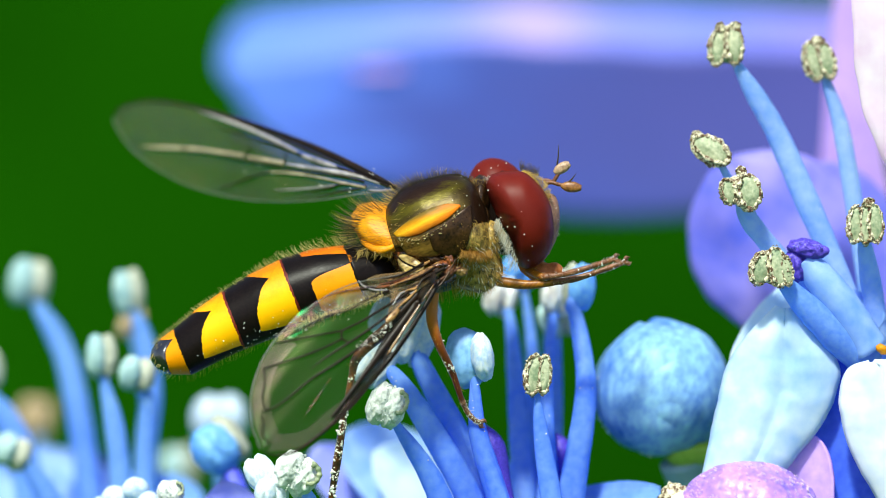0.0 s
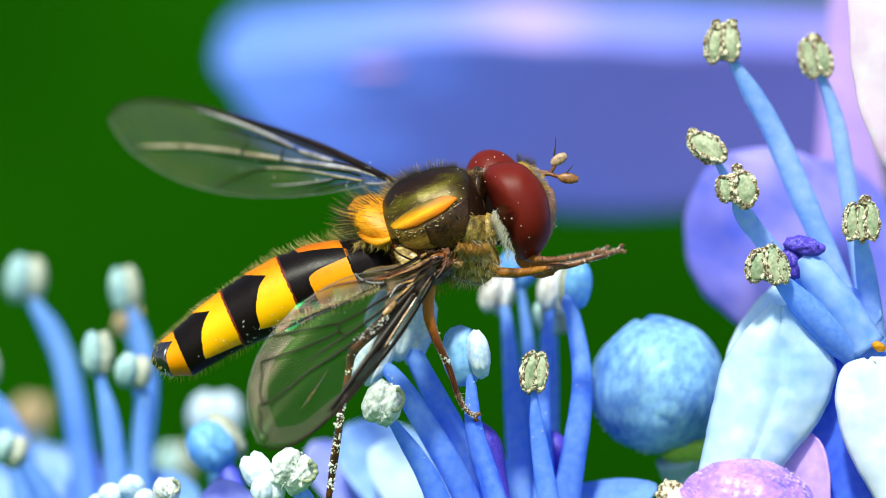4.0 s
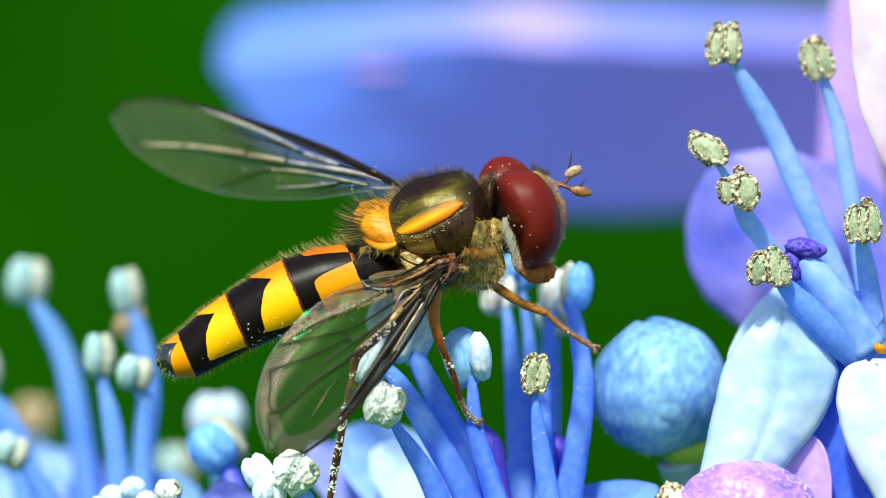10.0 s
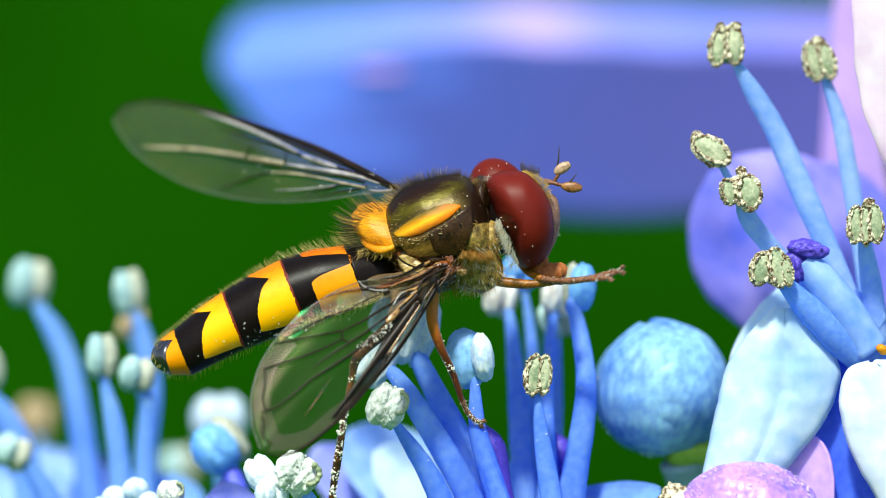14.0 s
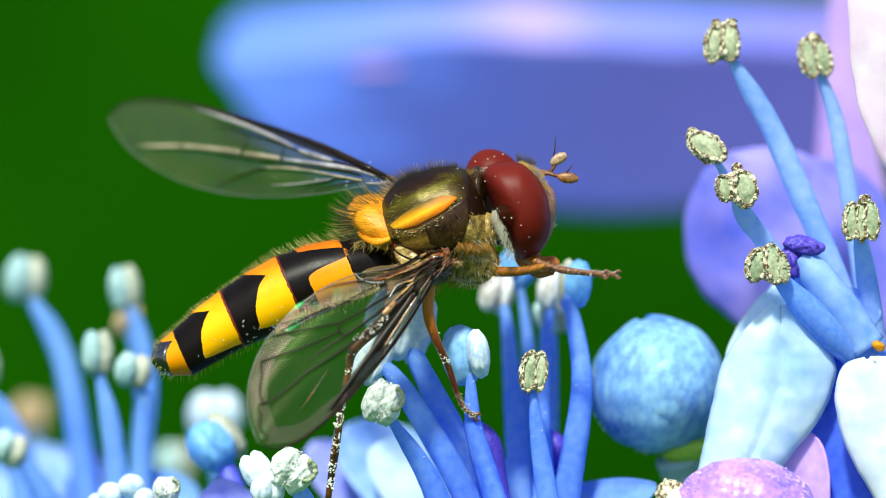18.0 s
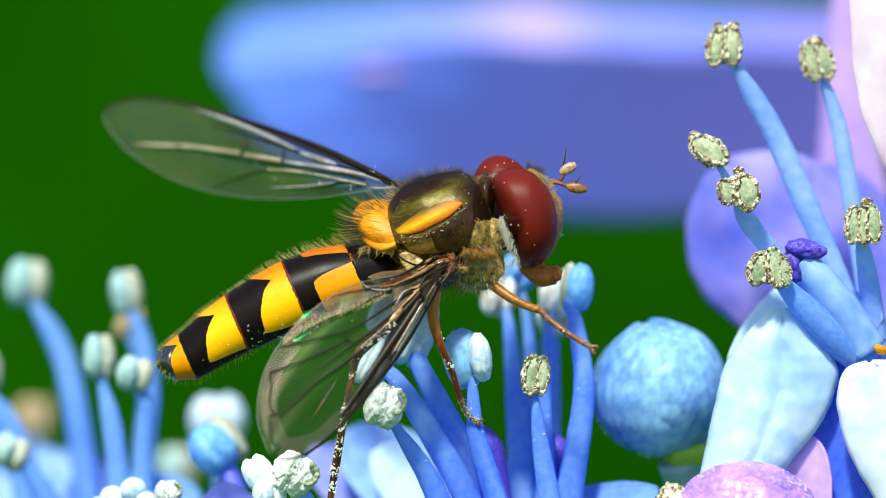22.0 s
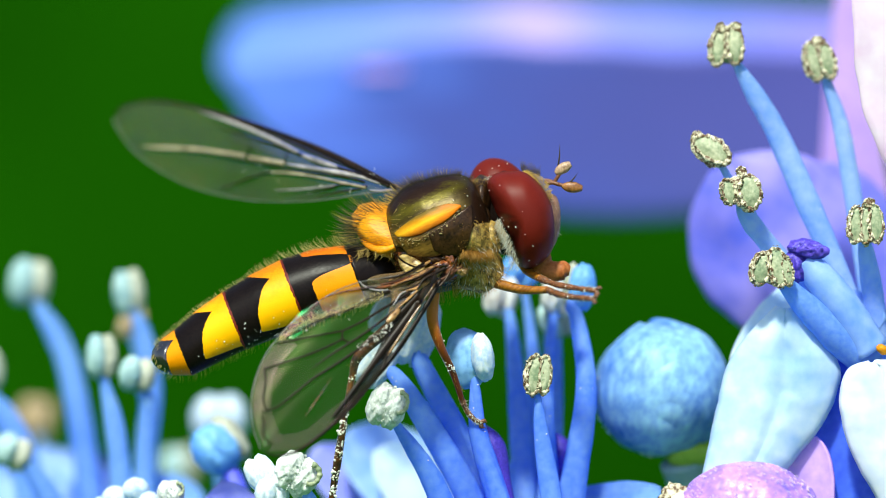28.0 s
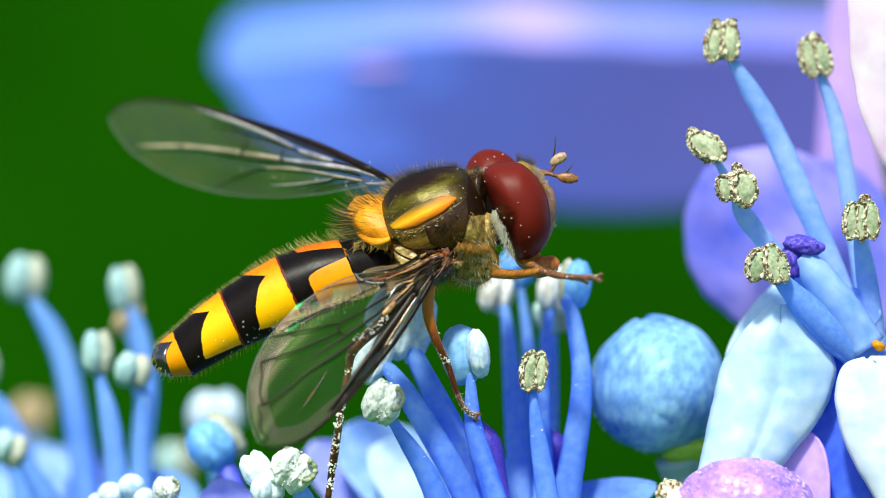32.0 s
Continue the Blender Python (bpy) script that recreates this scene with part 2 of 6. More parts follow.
COSTA = material("brown_wing_edge", (0.006, 0.004, 0.003), (0.028, 0.014, 0.007), 0.5, shine=0.15)
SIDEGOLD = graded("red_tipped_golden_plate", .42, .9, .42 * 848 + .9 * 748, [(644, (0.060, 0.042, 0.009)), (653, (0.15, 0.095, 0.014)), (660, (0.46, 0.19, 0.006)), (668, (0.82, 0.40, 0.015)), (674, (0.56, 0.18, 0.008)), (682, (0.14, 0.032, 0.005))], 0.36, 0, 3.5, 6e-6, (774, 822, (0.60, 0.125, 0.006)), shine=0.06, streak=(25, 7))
# the back's green-gold highlight and its shading are put into the stops and fade
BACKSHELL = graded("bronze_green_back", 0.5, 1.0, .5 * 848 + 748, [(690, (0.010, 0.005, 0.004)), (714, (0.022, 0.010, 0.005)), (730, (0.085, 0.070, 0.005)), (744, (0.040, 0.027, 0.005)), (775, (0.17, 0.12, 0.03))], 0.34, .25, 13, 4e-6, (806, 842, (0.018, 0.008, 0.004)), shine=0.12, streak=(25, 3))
FLITTER = material("golden_flakes", (0.30, 0.12, 0.01), (1.0, 0.86, 0.42), 0.2, grain=0.05e-3, wide=0.1e-3, metal=0.3, shine=0.8)
MAROON = material("maroon_root", (0.014, 0.004, 0.002), (0.36, 0.10, 0.022), 0.24, grain=0.04e-3, wide=0.12e-3, relief=1.4e-5, coat=0.5, spread=(0.42, 0.68), streak=(30, 3))
AZURE = material("azure_anther", (0.08, 0.30, 0.95), (0.26, 0.62, 1.0), 0.5, grain=0.12e-3, wide=0.5e-3, glow=0.3, relief=6e-6)
PERI = material("periwinkle_petal", (0.27, 0.32, 0.95), (0.50, 0.54, 1.0), 0.5, wide=2e-3, glow=0.4)
CLUB = material("brown_antenna_club", (0.09, 0.028, 0.006), (0.42, 0.18, 0.045), 0.4, grain=0.03e-3, wide=0.08e-3, relief=8e-6)
CLUBPALE = material("pale_antenna_club", (0.18, 0.09, 0.04), (0.56, 0.38, 0.24), 0.4, grain=0.03e-3, wide=0.10e-3, relief=8e-6)
TARSUS = material("dusty_brown_tarsus", (0.05, 0.014, 0.006), (0.27, 0.10, 0.035), 0.4, grain=0.04e-3, wide=0.15e-3, relief=1e-5)
CRUSTED = material("amber_and_dark_leg", (0.012, 0.005, 0.003), (0.22, 0.068, 0.010), 0.34, grain=0.10e-3, wide=0.5e-3, relief=8e-6, spread=(0.42, 0.68))
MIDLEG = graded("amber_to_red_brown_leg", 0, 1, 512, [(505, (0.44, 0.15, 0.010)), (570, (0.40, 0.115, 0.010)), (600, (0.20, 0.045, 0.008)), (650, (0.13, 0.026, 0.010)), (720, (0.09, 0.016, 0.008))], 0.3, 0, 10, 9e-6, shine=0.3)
FLANKSKIN = material("olive_gold_flank", (0.030, 0.016, 0.004), (0.58, 0.38, 0.09), 0.40, grain=0.03e-3, wide=0.14e-3, metal=0.15, relief=1.8e-5, spread=(0.38, 0.64))
TAILTIP = material("glossy_tail_tip", (0.006, 0.006, 0.010), (0.03, 0.022, 0.02), 0.18, grain=0.06e-3, relief=8e-6, shine=0.9, coat=0.5)
PORCELAIN = material("ragged_white_anther", (0.40, 0.28, 0.22), (0.92, 0.93, 0.92), 0.55, grain=0.14e-3, wide=0.35e-3, glow=0.2, relief=1.4e-5, spread=(0.36, 0.56), streak=(82, 4))
MILK = material("milky_blue_anther", (0.42, 0.62, 0.88), (0.86, 0.93, 0.98), 0.5, grain=0.1e-3, wide=0.4e-3, glow=0.25, relief=8e-6, vary=0.1)
GREYWING = membrane("grey_wing_skin", 0.26, ((0.038, 0.028, 0.016), (0.19, 0.145, 0.085)), 0.03, 0.12, ((0.16, 0.30, 0.10), (0.30, 0.20, 0.14), (0.14, 0.26, 0.16)), 900)
SHEEN = membrane("shimmering_wing_skin", 0.04, ((0.06, 0.05, 0.04), (0.18, 0.15, 0.12)), 0.10, 0.05, ((0.03, 0.50, 0.16), (0.50, 0.16, 0.26), (0.05, 0.42, 0.22)), 2300)
ROOT = material("gold_brown_wing_root", (0.040, 0.014, 0.005), (0.48, 0.25, 0.075), 0.28, grain=0.04e-3, wide=0.18e-3, relief=1e-5, coat=0.3, spread=(0.36, 0.62), streak=(30, 3))
AMBERSKIN = membrane("amber_wing_root_skin", 0.52, ((0.09, 0.045, 0.018), (0.44, 0.27, 0.12)), 0.02, 0.2)
GOLDSKIN = membrane("golden_wing_skin", 0.24, ((0.10, 0.06, 0.02), (0.46, 0.32, 0.14)), 0.03, 0.2)
MAUVE = membrane("mauve_wing_margin", 0.16, ((0.10, 0.07, 0.06), (0.34, 0.22, 0.19)), 0.06, 0.05, ((0.34, 0.20, 0.24), (0.30, 0.24, 0.20), (0.36, 0.22, 0.18)), 1200)
PLEATSHADE = membrane("painted_pleat_shade", 0.30, ((0.02, 0.016, 0.016), (0.08, 0.07, 0.07)), 0.02)
GLINT = material("glint_coloured_vein", (0.13, 0.12, 0.12), (0.46, 0.41, 0.40), 0.25, grain=0.15e-3, wide=0.9e-3, coat=0.3)
ALULA = membrane("tan_wing_base", 0.62, ((0.050, 0.028, 0.010), (0.30, 0.18, 0.075)), 0.02, 0.2)
HAZE = material("pale_green_stalk", (0.20, 0.38, 0.40), (0.36, 0.56, 0.52), 0.6, wide=1.5e-3, glow=0.2)
CALYP = material("pale_cream_lobe", (0.16, 0.085, 0.02), (0.68, 0.49, 0.16), 0.35, grain=0.05e-3, wide=0.25e-3, glow=0.2, relief=8e-6, spread=(0.38, 0.62), streak=(30, 4))
EDGE = material("pale_wing_rim", (0.06, 0.06, 0.05), (0.19, 0.19, 0.17), 0.3, grain=0.15e-3)
LEG = material("orange_leg", (0.16, 0.048, 0.004), (0.48, 0.19, 0.018), 0.36, grain=0.05e-3, wide=0.4e-3, relief=7e-6, shine=0.35, streak=(27, 5))
LEGDARK = material("dark_brown_leg", (0.03, 0.011, 0.005), (0.14, 0.048, 0.016), 0.45, grain=0.07e-3, relief=7e-6, shine=0.25)
PALP = material("fleshy_mouth", (0.22, 0.058, 0.015), (0.46, 0.155, 0.045), 0.5, grain=0.08e-3, wide=0.4e-3, relief=6e-6, shine=0.15)
MOUTH = material("brown_antenna", (0.07, 0.02, 0.005), (0.20, 0.07, 0.018), 0.5, grain=0.1e-3, relief=5e-6)
LIMB = material("tan_lobe", (0.12, 0.06, 0.014), (0.36, 0.22, 0.07), 0.4, grain=0.05e-3, glow=0.2, relief=6e-6)
DUST = material("pollen_dust", (0.85, 0.80, 0.68), (0.97, 0.95, 0.90), 0.5)
STEM = material("green_stem", (0.05, 0.15, 0.03), (0.14, 0.30, 0.08), 0.5, grain=1e-3, wide=6e-3)
LEAF = material("hedge_leaf", (0.0045, 0.052, 0.0003), (0.008, 0.078, 0.0006), 0.8, grain=2e-2, wide=0.5, glow=0.2, shine=0.0)
GRASS = material("lawn", (0.006, 0.07, 0.002), (0.02, 0.14, 0.004), 0.9, shine=0.0, grain=0.01, wide=0.6)


# ---- mesh tools ----
def smooth(pts, steps):
    """A gliding curve through points or numbers."""
    out = []
    for i in range(len(pts) - 1):
        p0, p1, p2, p3 = pts[max(i - 1, 0)], pts[i], pts[i + 1], pts[min(i + 2, len(pts) - 1)]
        for k in range(steps):
            t = k / steps
            out.append(p1 + (p2 - p0) * (t / 2) + (p0 * 2 - p1 * 5 + p2 * 4 - p3) * (t * t / 2)
                       + (p1 * 3 - p0 - p2 * 3 + p3) * (t ** 3 / 2))
    return out + [pts[-1]]


class Geo:
    def __init__(self):
        self.v, self.f = [], []

    def rings(self, rings, cap=True, closed=True):
        o, n = len(self.v), len(rings[0])
        for r in rings:
            self.v.extend(r)
        for i in range(len(rings) - 1):
            for j in range(n if closed else n - 1):
                a, b = o + i * n + j, o + i * n + (j + 1) % n
                self.f.append((a, b, b + n, a + n))
        if cap:
            self.f.append(tuple(o + j for j in reversed(range(n))))
            self.f.append(tuple(o + (len(rings) - 1) * n + j for j in range(n)))
        return self

    def tube(self, pts, radii, n=10, flat=1.0, steps=5, wobble=0.0):
        p = smooth(pts, steps)
        r = smooth(list(radii), steps) if len(radii) == len(pts) else list(np.interp(np.linspace(0, 1, len(p)), np.linspace(0, 1, len(radii)), radii))
        rings, side = [], None
        for i, c in enumerate(p):
            d = (p[min(i + 1, len(p) - 1)] - p[max(i - 1, 0)]).normalized()
            if side is None:
                side = d.cross(Vector((0, 1, 0)))
                if side.length < 0.2:
                    side = d.cross(Vector((1, 0, 0)))
            side = (side - d * side.dot(d)).normalized()
            up = d.cross(side)
            k = 1 + wobble * noise.noise(c / UNIT * 0.05)
            rings.append([c + (side * math.cos(q) + up * (math.sin(q) * flat)) * (r[i] * UNIT * k)
                          for q in (2 * math.pi * j / n for j in range(n))])
        return self.rings(rings)

    def ball(self, c, ax, ay, az, nu=24, nv=16, bump=0.0, freq=2.0, seed=0.0, shape=None):
        """An egg with three half axes; shape(x, y, z) may swell it."""
        rings = []
        for i in range(nv + 1):
            th = math.pi * min(max(i / nv, 0.015), 0.985)
            ring = []
            for j in range(nu):
                ph = 2 * math.pi * j / nu
                x, y, z = math.sin(th) * math.cos(ph), math.sin(th) * math.sin(ph), math.cos(th)
                k = 1.0
                if bump:
                    k += bump * noise.noise(Vector((x * freq + seed, y * freq, z * freq + seed)))
                if shape:
                    k *= shape(x, y, z)
                ring.append(c + (ax * x + ay * y + az * z) * k)
            rings.append(ring)
        return self.rings(rings)

    def dome(self, c, reach, az, nu=64, nv=36):
        """A lens-shaped body whose outline has the given reach at each angle; az: its half depth."""
        rings = []
        for i in range(nv + 1):
            th = math.pi * min(max(i / nv, 0.012), 0.988)
            rings.append([c + un(math.cos(q), math.sin(q)) * (reach(q) * math.sin(th) ** 0.85) + az * math.cos(th)
                          for q in (2 * math.pi * j / nu for j in range(nu))])
        return self.rings(rings)

    def sheet(self, f, nu, nv, thick):
        """A skin with two sides and rims; f(s, t) with s and t from 0 to 1; thick in plan units."""
        p = [[f(i / nu, j / nv) for j in range(nv + 1)] for i in range(nu + 1)]
        o, n = len(self.v), nv + 1
        back = []
        for i in range(nu + 1):
            for j in range(nv + 1):
                a = p[min(i + 1, nu)][j] - p[max(i - 1, 0)][j]
                b = p[i][min(j + 1, nv)] - p[i][max(j - 1, 0)]
                m = a.cross(b)
                m = m.normalized() if m.length > 0 else Vector((0, 1, 0))
                self.v.append(p[i][j])
                back.append(p[i][j] + m * (thick * UNIT))
        self.v.extend(back)
        q = o + (nu + 1) * n
        for i in range(nu):
            for j in range(nv):
                a = i * n + j
                self.f.append((o + a, o + a + n, o + a + n + 1, o + a + 1))
                self.f.append((q + a, q + a + 1, q + a + n + 1, q + a + n))
        for i in range(nu):
            for j, w in ((0, 0), (nv, 1)):
                a, b = i * n + j, (i + 1) * n + j
                self.f.append((o + a, q + a, q + b, o + b) if w == 0 else (o + a, o + b, q + b, q + a))
        for j in range(nv):
            for i, w in ((0, 0), (nu, 1)):
                a, b = i * n + j, i * n + j + 1
                self.f.append((o + a, o + b, q + b, q + a) if w == 0 else (o + a, q + a, q + b, o + b))
        return self

    def hair(self, root, tip, r=0.8, bend=0.0):
        r *= 0.8
        d = (tip - root)
        s = d.cross(Vector((0.3, 1, 0.2))).normalized()
        u = d.normalized().cross(s)
        mid = root + d * 0.55 + s * (bend * d.length)
        o = len(self.v)
        for c, k in ((root, 1.0), (mid, 0.7)):
            for q in (0, 2.1, 4.2):
                self.v.append(c + (s * math.cos(q) + u * math.sin(q)) * (r * k * UNIT))
        self.v.append(tip)
        for j in range(3):
            a, b = j, (j + 1) % 3
            self.f.append((o + a, o + b, o + 3 + b, o + 3 + a))
            self.f.append((o + 3 + a, o + 3 + b, o + 6))
        return self


ORIGIN = {}


def thing(name, place, label, category, group="", kind=""):
    ob = new(name)
    ob.empty_display_size = 0.001
    ob.location = place
    ORIGIN[ob] = Vector(place)
    return tagged(ob, label, category, group, kind)


def part(name, geo, mat, parent=None, label="", pivot=None, kind="", flat=False):
    """Links what geo holds, in world places, as one mesh under a thing or a part; pivot: where it turns."""
    base = ORIGIN[parent] if parent else Vector((0, 0, 0))
    pivot = Vector(pivot) if pivot is not None else base
    me = bpy.data.meshes.new(name)
    me.from_pydata([tuple(p - pivot) for p in geo.v], [], geo.f)
    me.polygons.foreach_set("use_smooth", [not flat] * len(me.polygons))
    me.materials.append(mat)
    me.update()
    ob = new(name, me)
    ob.location = pivot - base
    ob.parent = parent
    ORIGIN[ob] = pivot
    return tagged(ob, label, kind=kind)


def petal_skin(base, tip, width, face, cup=0.0, curl=0.0, ruffle=0.03, blunt=0.7, narrow=0.25, seed=0.0, twist=0.0, oval=False):
    """A petal from base to tip; face: the way its upper side looks; sizes in plan units."""
    d = tip - base
    length = d.length
    d.normalize()
    side = d.cross(face).normalized()
    up = side.cross(d).normalized()
    w = width * UNIT / 2

    def f(s, t):
        s2 = s
        k = narrow * (1 - s2) ** 2 + math.sin(math.pi * min(1.0, 0.04 + s2 * 0.96) ** blunt) ** 0.6
        k = k if s2 < 0.999 else 0.02
        if oval:
            k = max(0.02, 1 - (2 * s2 - 1) ** 2) ** 0.5
        x = (t * 2 - 1)
        z = cup * x * x * width * UNIT * k + curl * (s2 ** 2) * length
        z += ruffle * width * UNIT * noise.noise(Vector((s2 * 3 + seed, x * 2.2, seed)))
        z += twist * x * s2 * width * UNIT
        edge = 1 + 0.05 * noise.noise(Vector((s2 * 7, x, seed + 5)))
        return base + d * (length * s2) + side * (w * x * k * edge) + up * z
    return f


# ---- hoverfly ----
CAMWARD = Vector((0, -1, 0))
ROLL = radians(33)
fly = thing("hoverfly", at(848, 748, 0), "black and yellow banded hoverfly with maroon eyes perched on blue stamens", "hoverfly")

# abdomen: bands ringed round a tapering, arched body
TAIL = at(283, 652, 10)
AX = Vector((0.914, 0.0, 0.406)).normalized()
NUP = Vector((-0.406, 0.0, 0.914)).normalized()
AB_ROLL = radians(46)
BACK = NUP * math.cos(AB_ROLL) + CAMWARD * math.sin(AB_ROLL)
FLANK = CAMWARD * math.cos(AB_ROLL) - NUP * math.sin(AB_ROLL)
S_AT = (0, 6, 20, 58, 110, 157, 220, 284, 340, 390, 443, 490)
S_RAD = (4, 18, 31, 44, 51, 55, 61, 64, 62, 56, 46, 16)
S_MID = (4, 3, 1, -2, 9, 16, 21, 23, 20, 13, 2, -6)


def body_at(s, a):
    r = float(np.interp(s, S_AT, S_RAD)) * UNIT
    c = TAIL + AX * (s * UNIT) + NUP * (float(np.interp(s, S_AT, S_MID)) * UNIT)
    low = 1.0 if math.cos(a) > 0 else 0.9
    return c + BACK * (r * 0.96 * low * math.cos(a)) + FLANK * (r * 1.06 * math.sin(a))


def edge_at(e, a):
    """How far from the tail an edge of a band lies: a point forward along the back, fading down the sides."""
    s, back, wide, sharp, seed, belly = e
    a = a - .12 if sharp > 2 else a
    q = (a + math.pi) % (2 * math.pi) - math.pi
    k = min(1.0, max(0.0, (abs(q) - 1.40) / 0.3))
    return (s + back * math.exp(-(abs(q) / wide) ** sharp) + belly * k * k * (3 - 2 * k) + 1.6 * noise.noise(Vector((a * 3, seed, s)))
            + 1.8 * noise.noise(Vector((a * 16, seed, 3))) + 1.1 * noise.noise(Vector((a * 40, seed, 8))))


ab_pivot = body_at(430, 0) - BACK * (44 * UNIT)
g = Geo()
EDGES = [(1, 0, 1, 1, 1, 0), (25, 26, .32, 1, 2, 0), (57, 0, 1, 1, 3, 0), (88, 45, .5, 1, 4, 72), (161, 0, 1, 1, 5, 0), (165, 0, 1, 1, 6, 0), (198, 51, .53, 1, 7, 78),
         (277, 0, 1, 1, 8, 0), (281, 0, 1, 1, 9, 0), (315, 84, .34, 4, 10, 74), (392, 0, 1, 1, 11, 0), (486, 0, 1, 1, 12, 0)]
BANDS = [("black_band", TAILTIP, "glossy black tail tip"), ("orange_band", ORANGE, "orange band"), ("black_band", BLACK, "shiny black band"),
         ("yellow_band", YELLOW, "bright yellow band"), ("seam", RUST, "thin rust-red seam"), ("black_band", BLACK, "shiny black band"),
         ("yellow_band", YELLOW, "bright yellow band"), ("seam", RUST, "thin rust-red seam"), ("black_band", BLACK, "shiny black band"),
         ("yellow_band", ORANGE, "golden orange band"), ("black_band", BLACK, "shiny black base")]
abdomen = None
for i, (name, mat, label) in enumerate(BANDS):
    lo, hi, g = EDGES[i], EDGES[i + 1], Geo()
    steps = max(2, int((hi[0] - lo[0]) / 5))
    rings = []
    for k in range(steps + 1):
        ring = []
        for j in range(128):
            a = 2 * math.pi * j / 128
            s0, s1 = edge_at(lo, a), edge_at(hi, a)
            ring.append(body_at(max(0.5, s0 + (s1 - s0) * k / steps), a))
        rings.append(ring)
    g.rings(rings, cap=(i in (0, len(BANDS) - 1)))
    if abdomen is None:
        core = Geo()
        core.rings([[body_at(s, 2 * math.pi * j / 24) * 0.92 + (TAIL + AX * (s * UNIT) + NUP * (float(np.interp(s, S_AT, S_MID)) * UNIT)) * 0.08
                     for j in range(24)] for s in range(8, 436, 20)])
        abdomen = part("abdomen", core, BLACK, fly, "arched abdomen banded in yellow and black", pivot=ab_pivot)
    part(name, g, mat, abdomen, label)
fur = random.Random(3)
g, gp, gd = Geo(), Geo(), Geo()
for k in range(380):
    s, a = fur.uniform(15, 436), fur.uniform(-1.25, -0.45)
    p = body_at(s, a)
    out = (p - (body_at(s, 0) + body_at(s, math.pi)) / 2).normalized()
    size = 10 + 26 * max(0, (s - 200) / 240)
    gp.hair(p, p + (out - AX * fur.uniform(.1, .6) + Vector((0, fur.uniform(-.2, .2), 0))) * (size * UNIT * fur.uniform(.5, 1.1)), 0.34, 0.1)
for k in range(300):
    s, a = fur.uniform(20, 430), fur.uniform(1.85, 2.6)
    p = body_at(s, a)
    out = (p - (body_at(s, 0) + body_at(s, math.pi)) / 2).normalized()
    g.hair(p, p + (out * 0.8 - AX * 0.5 - NUP * 0.4) * (12 * UNIT * fur.uniform(.5, 1.1)), 0.25, 0.1)
for k in range(60):
    s, a = fur.uniform(2, 30), fur.uniform(0, 6.28)
    p = body_at(s, a)
    gp.hair(p, p + (-AX * 0.8 - NUP * 0.5 + Vector((fur.uniform(-.3, .3), fur.uniform(-.3, .3), 0))) * (15 * UNIT * fur.uniform(.5, 1.1)), 0.6, 0.1)
part("golden_hair", g, FUR_GOLD, abdomen, "short golden hair", kind="stuff")
part("pale_hair", gp, FUR_BLOND, abdomen, "short pale hair", kind="stuff")
g = Geo()
for k in range(46):
    s, a = fur.gauss(190, 70), fur.uniform(0.9, 2.0)
    if 10 < s < 420:
        p = body_at(s, a)
        r = fur.uniform(0.5, 1.5)
        g.ball(p, un(r, 0), un(0, r), un(0, 0, r), 6, 4)
part("pollen_grains", g, DUST, abdomen, "scattered white pollen grains", kind="stuff")

# thorax
TH = at(782, 412, 0)
T_AX = Vector((0.97, 0.0, 0.24)).normalized()
T_UP = Vector((-0.24, 0.0, 0.97)).normalized()
T_BACK = T_UP * math.cos(ROLL) + CAMWARD * math.sin(ROLL)
T_FLANK = CAMWARD * math.cos(ROLL) - T_UP * math.sin(ROLL)


def thorax_at(fore, th, grow=1.0):
    """A place on the thorax: fore from -1 to 1 along it, th the angle down from the back towards the camera."""
    k = math.sqrt(max(0.0, 1 - abs(fore) ** (5.2 if fore > 0 else 2.6))) * grow * UNIT
    return TH + T_AX * (fore * 97 * UNIT * (grow if abs(fore) > .9 else 1)) + T_BACK * (math.cos(th) * 101 * k) + T_FLANK * (math.sin(th) * 92 * k)


def patch(f0, f1, a0, a1, grow, nu, nv, dome=0.0):
    def f(s, t):
        fo, an = f0 + (f1 - f0) * s, a0 + (a1 - a0) * t
        k = grow + dome * (math.sin(math.pi * s) * math.sin(math.pi * t)) ** 0.7
        k += 0.006 * noise.noise(Vector((fo * 9, an * 7, grow)))
        return thorax_at(fo, an, k)
    return Geo().sheet(f, nu, nv, -1.5)


core = Geo().rings([[thorax_at(-0.985 + 1.97 * i / 30, 2 * math.pi * j / 48, 1 + 0.02 * noise.noise(Vector((i * .5, j * .6, 1)))) for j in range(48)] for i in range(31)])
thorax = part("thorax", core, BROWN, fly, "olive bronze hairy thorax")
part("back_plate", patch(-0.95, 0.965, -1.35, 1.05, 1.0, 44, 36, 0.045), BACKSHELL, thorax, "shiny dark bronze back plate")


def on_side(u, v, grow=1.0):
    """The place on the near side of the thorax that lies at u, v of the plan."""
    d = at(u, v, -60) - TH
    fo = max(-.99, min(.99, d.dot(T_AX) / (97 * UNIT)))
    q = d.dot(T_UP) / UNIT
    k2 = (1 - abs(fo) ** (5.2 if fo > 0 else 2.6)) * grow * grow
    c, s = math.cos(ROLL), math.sin(ROLL)
    a2, b2 = (s / 101) ** 2 + (c / 92) ** 2, 2 * q * s * c * (1 / 101 ** 2 - 1 / 92 ** 2)
    c2 = q * q * ((c / 101) ** 2 + (s / 92) ** 2) - k2
    n = (-b2 + math.sqrt(max(0.0, b2 * b2 - 4 * a2 * c2))) / (2 * a2)
    return TH + T_AX * (fo * 97 * UNIT) + T_UP * (q * UNIT) + CAMWARD * (n * UNIT)


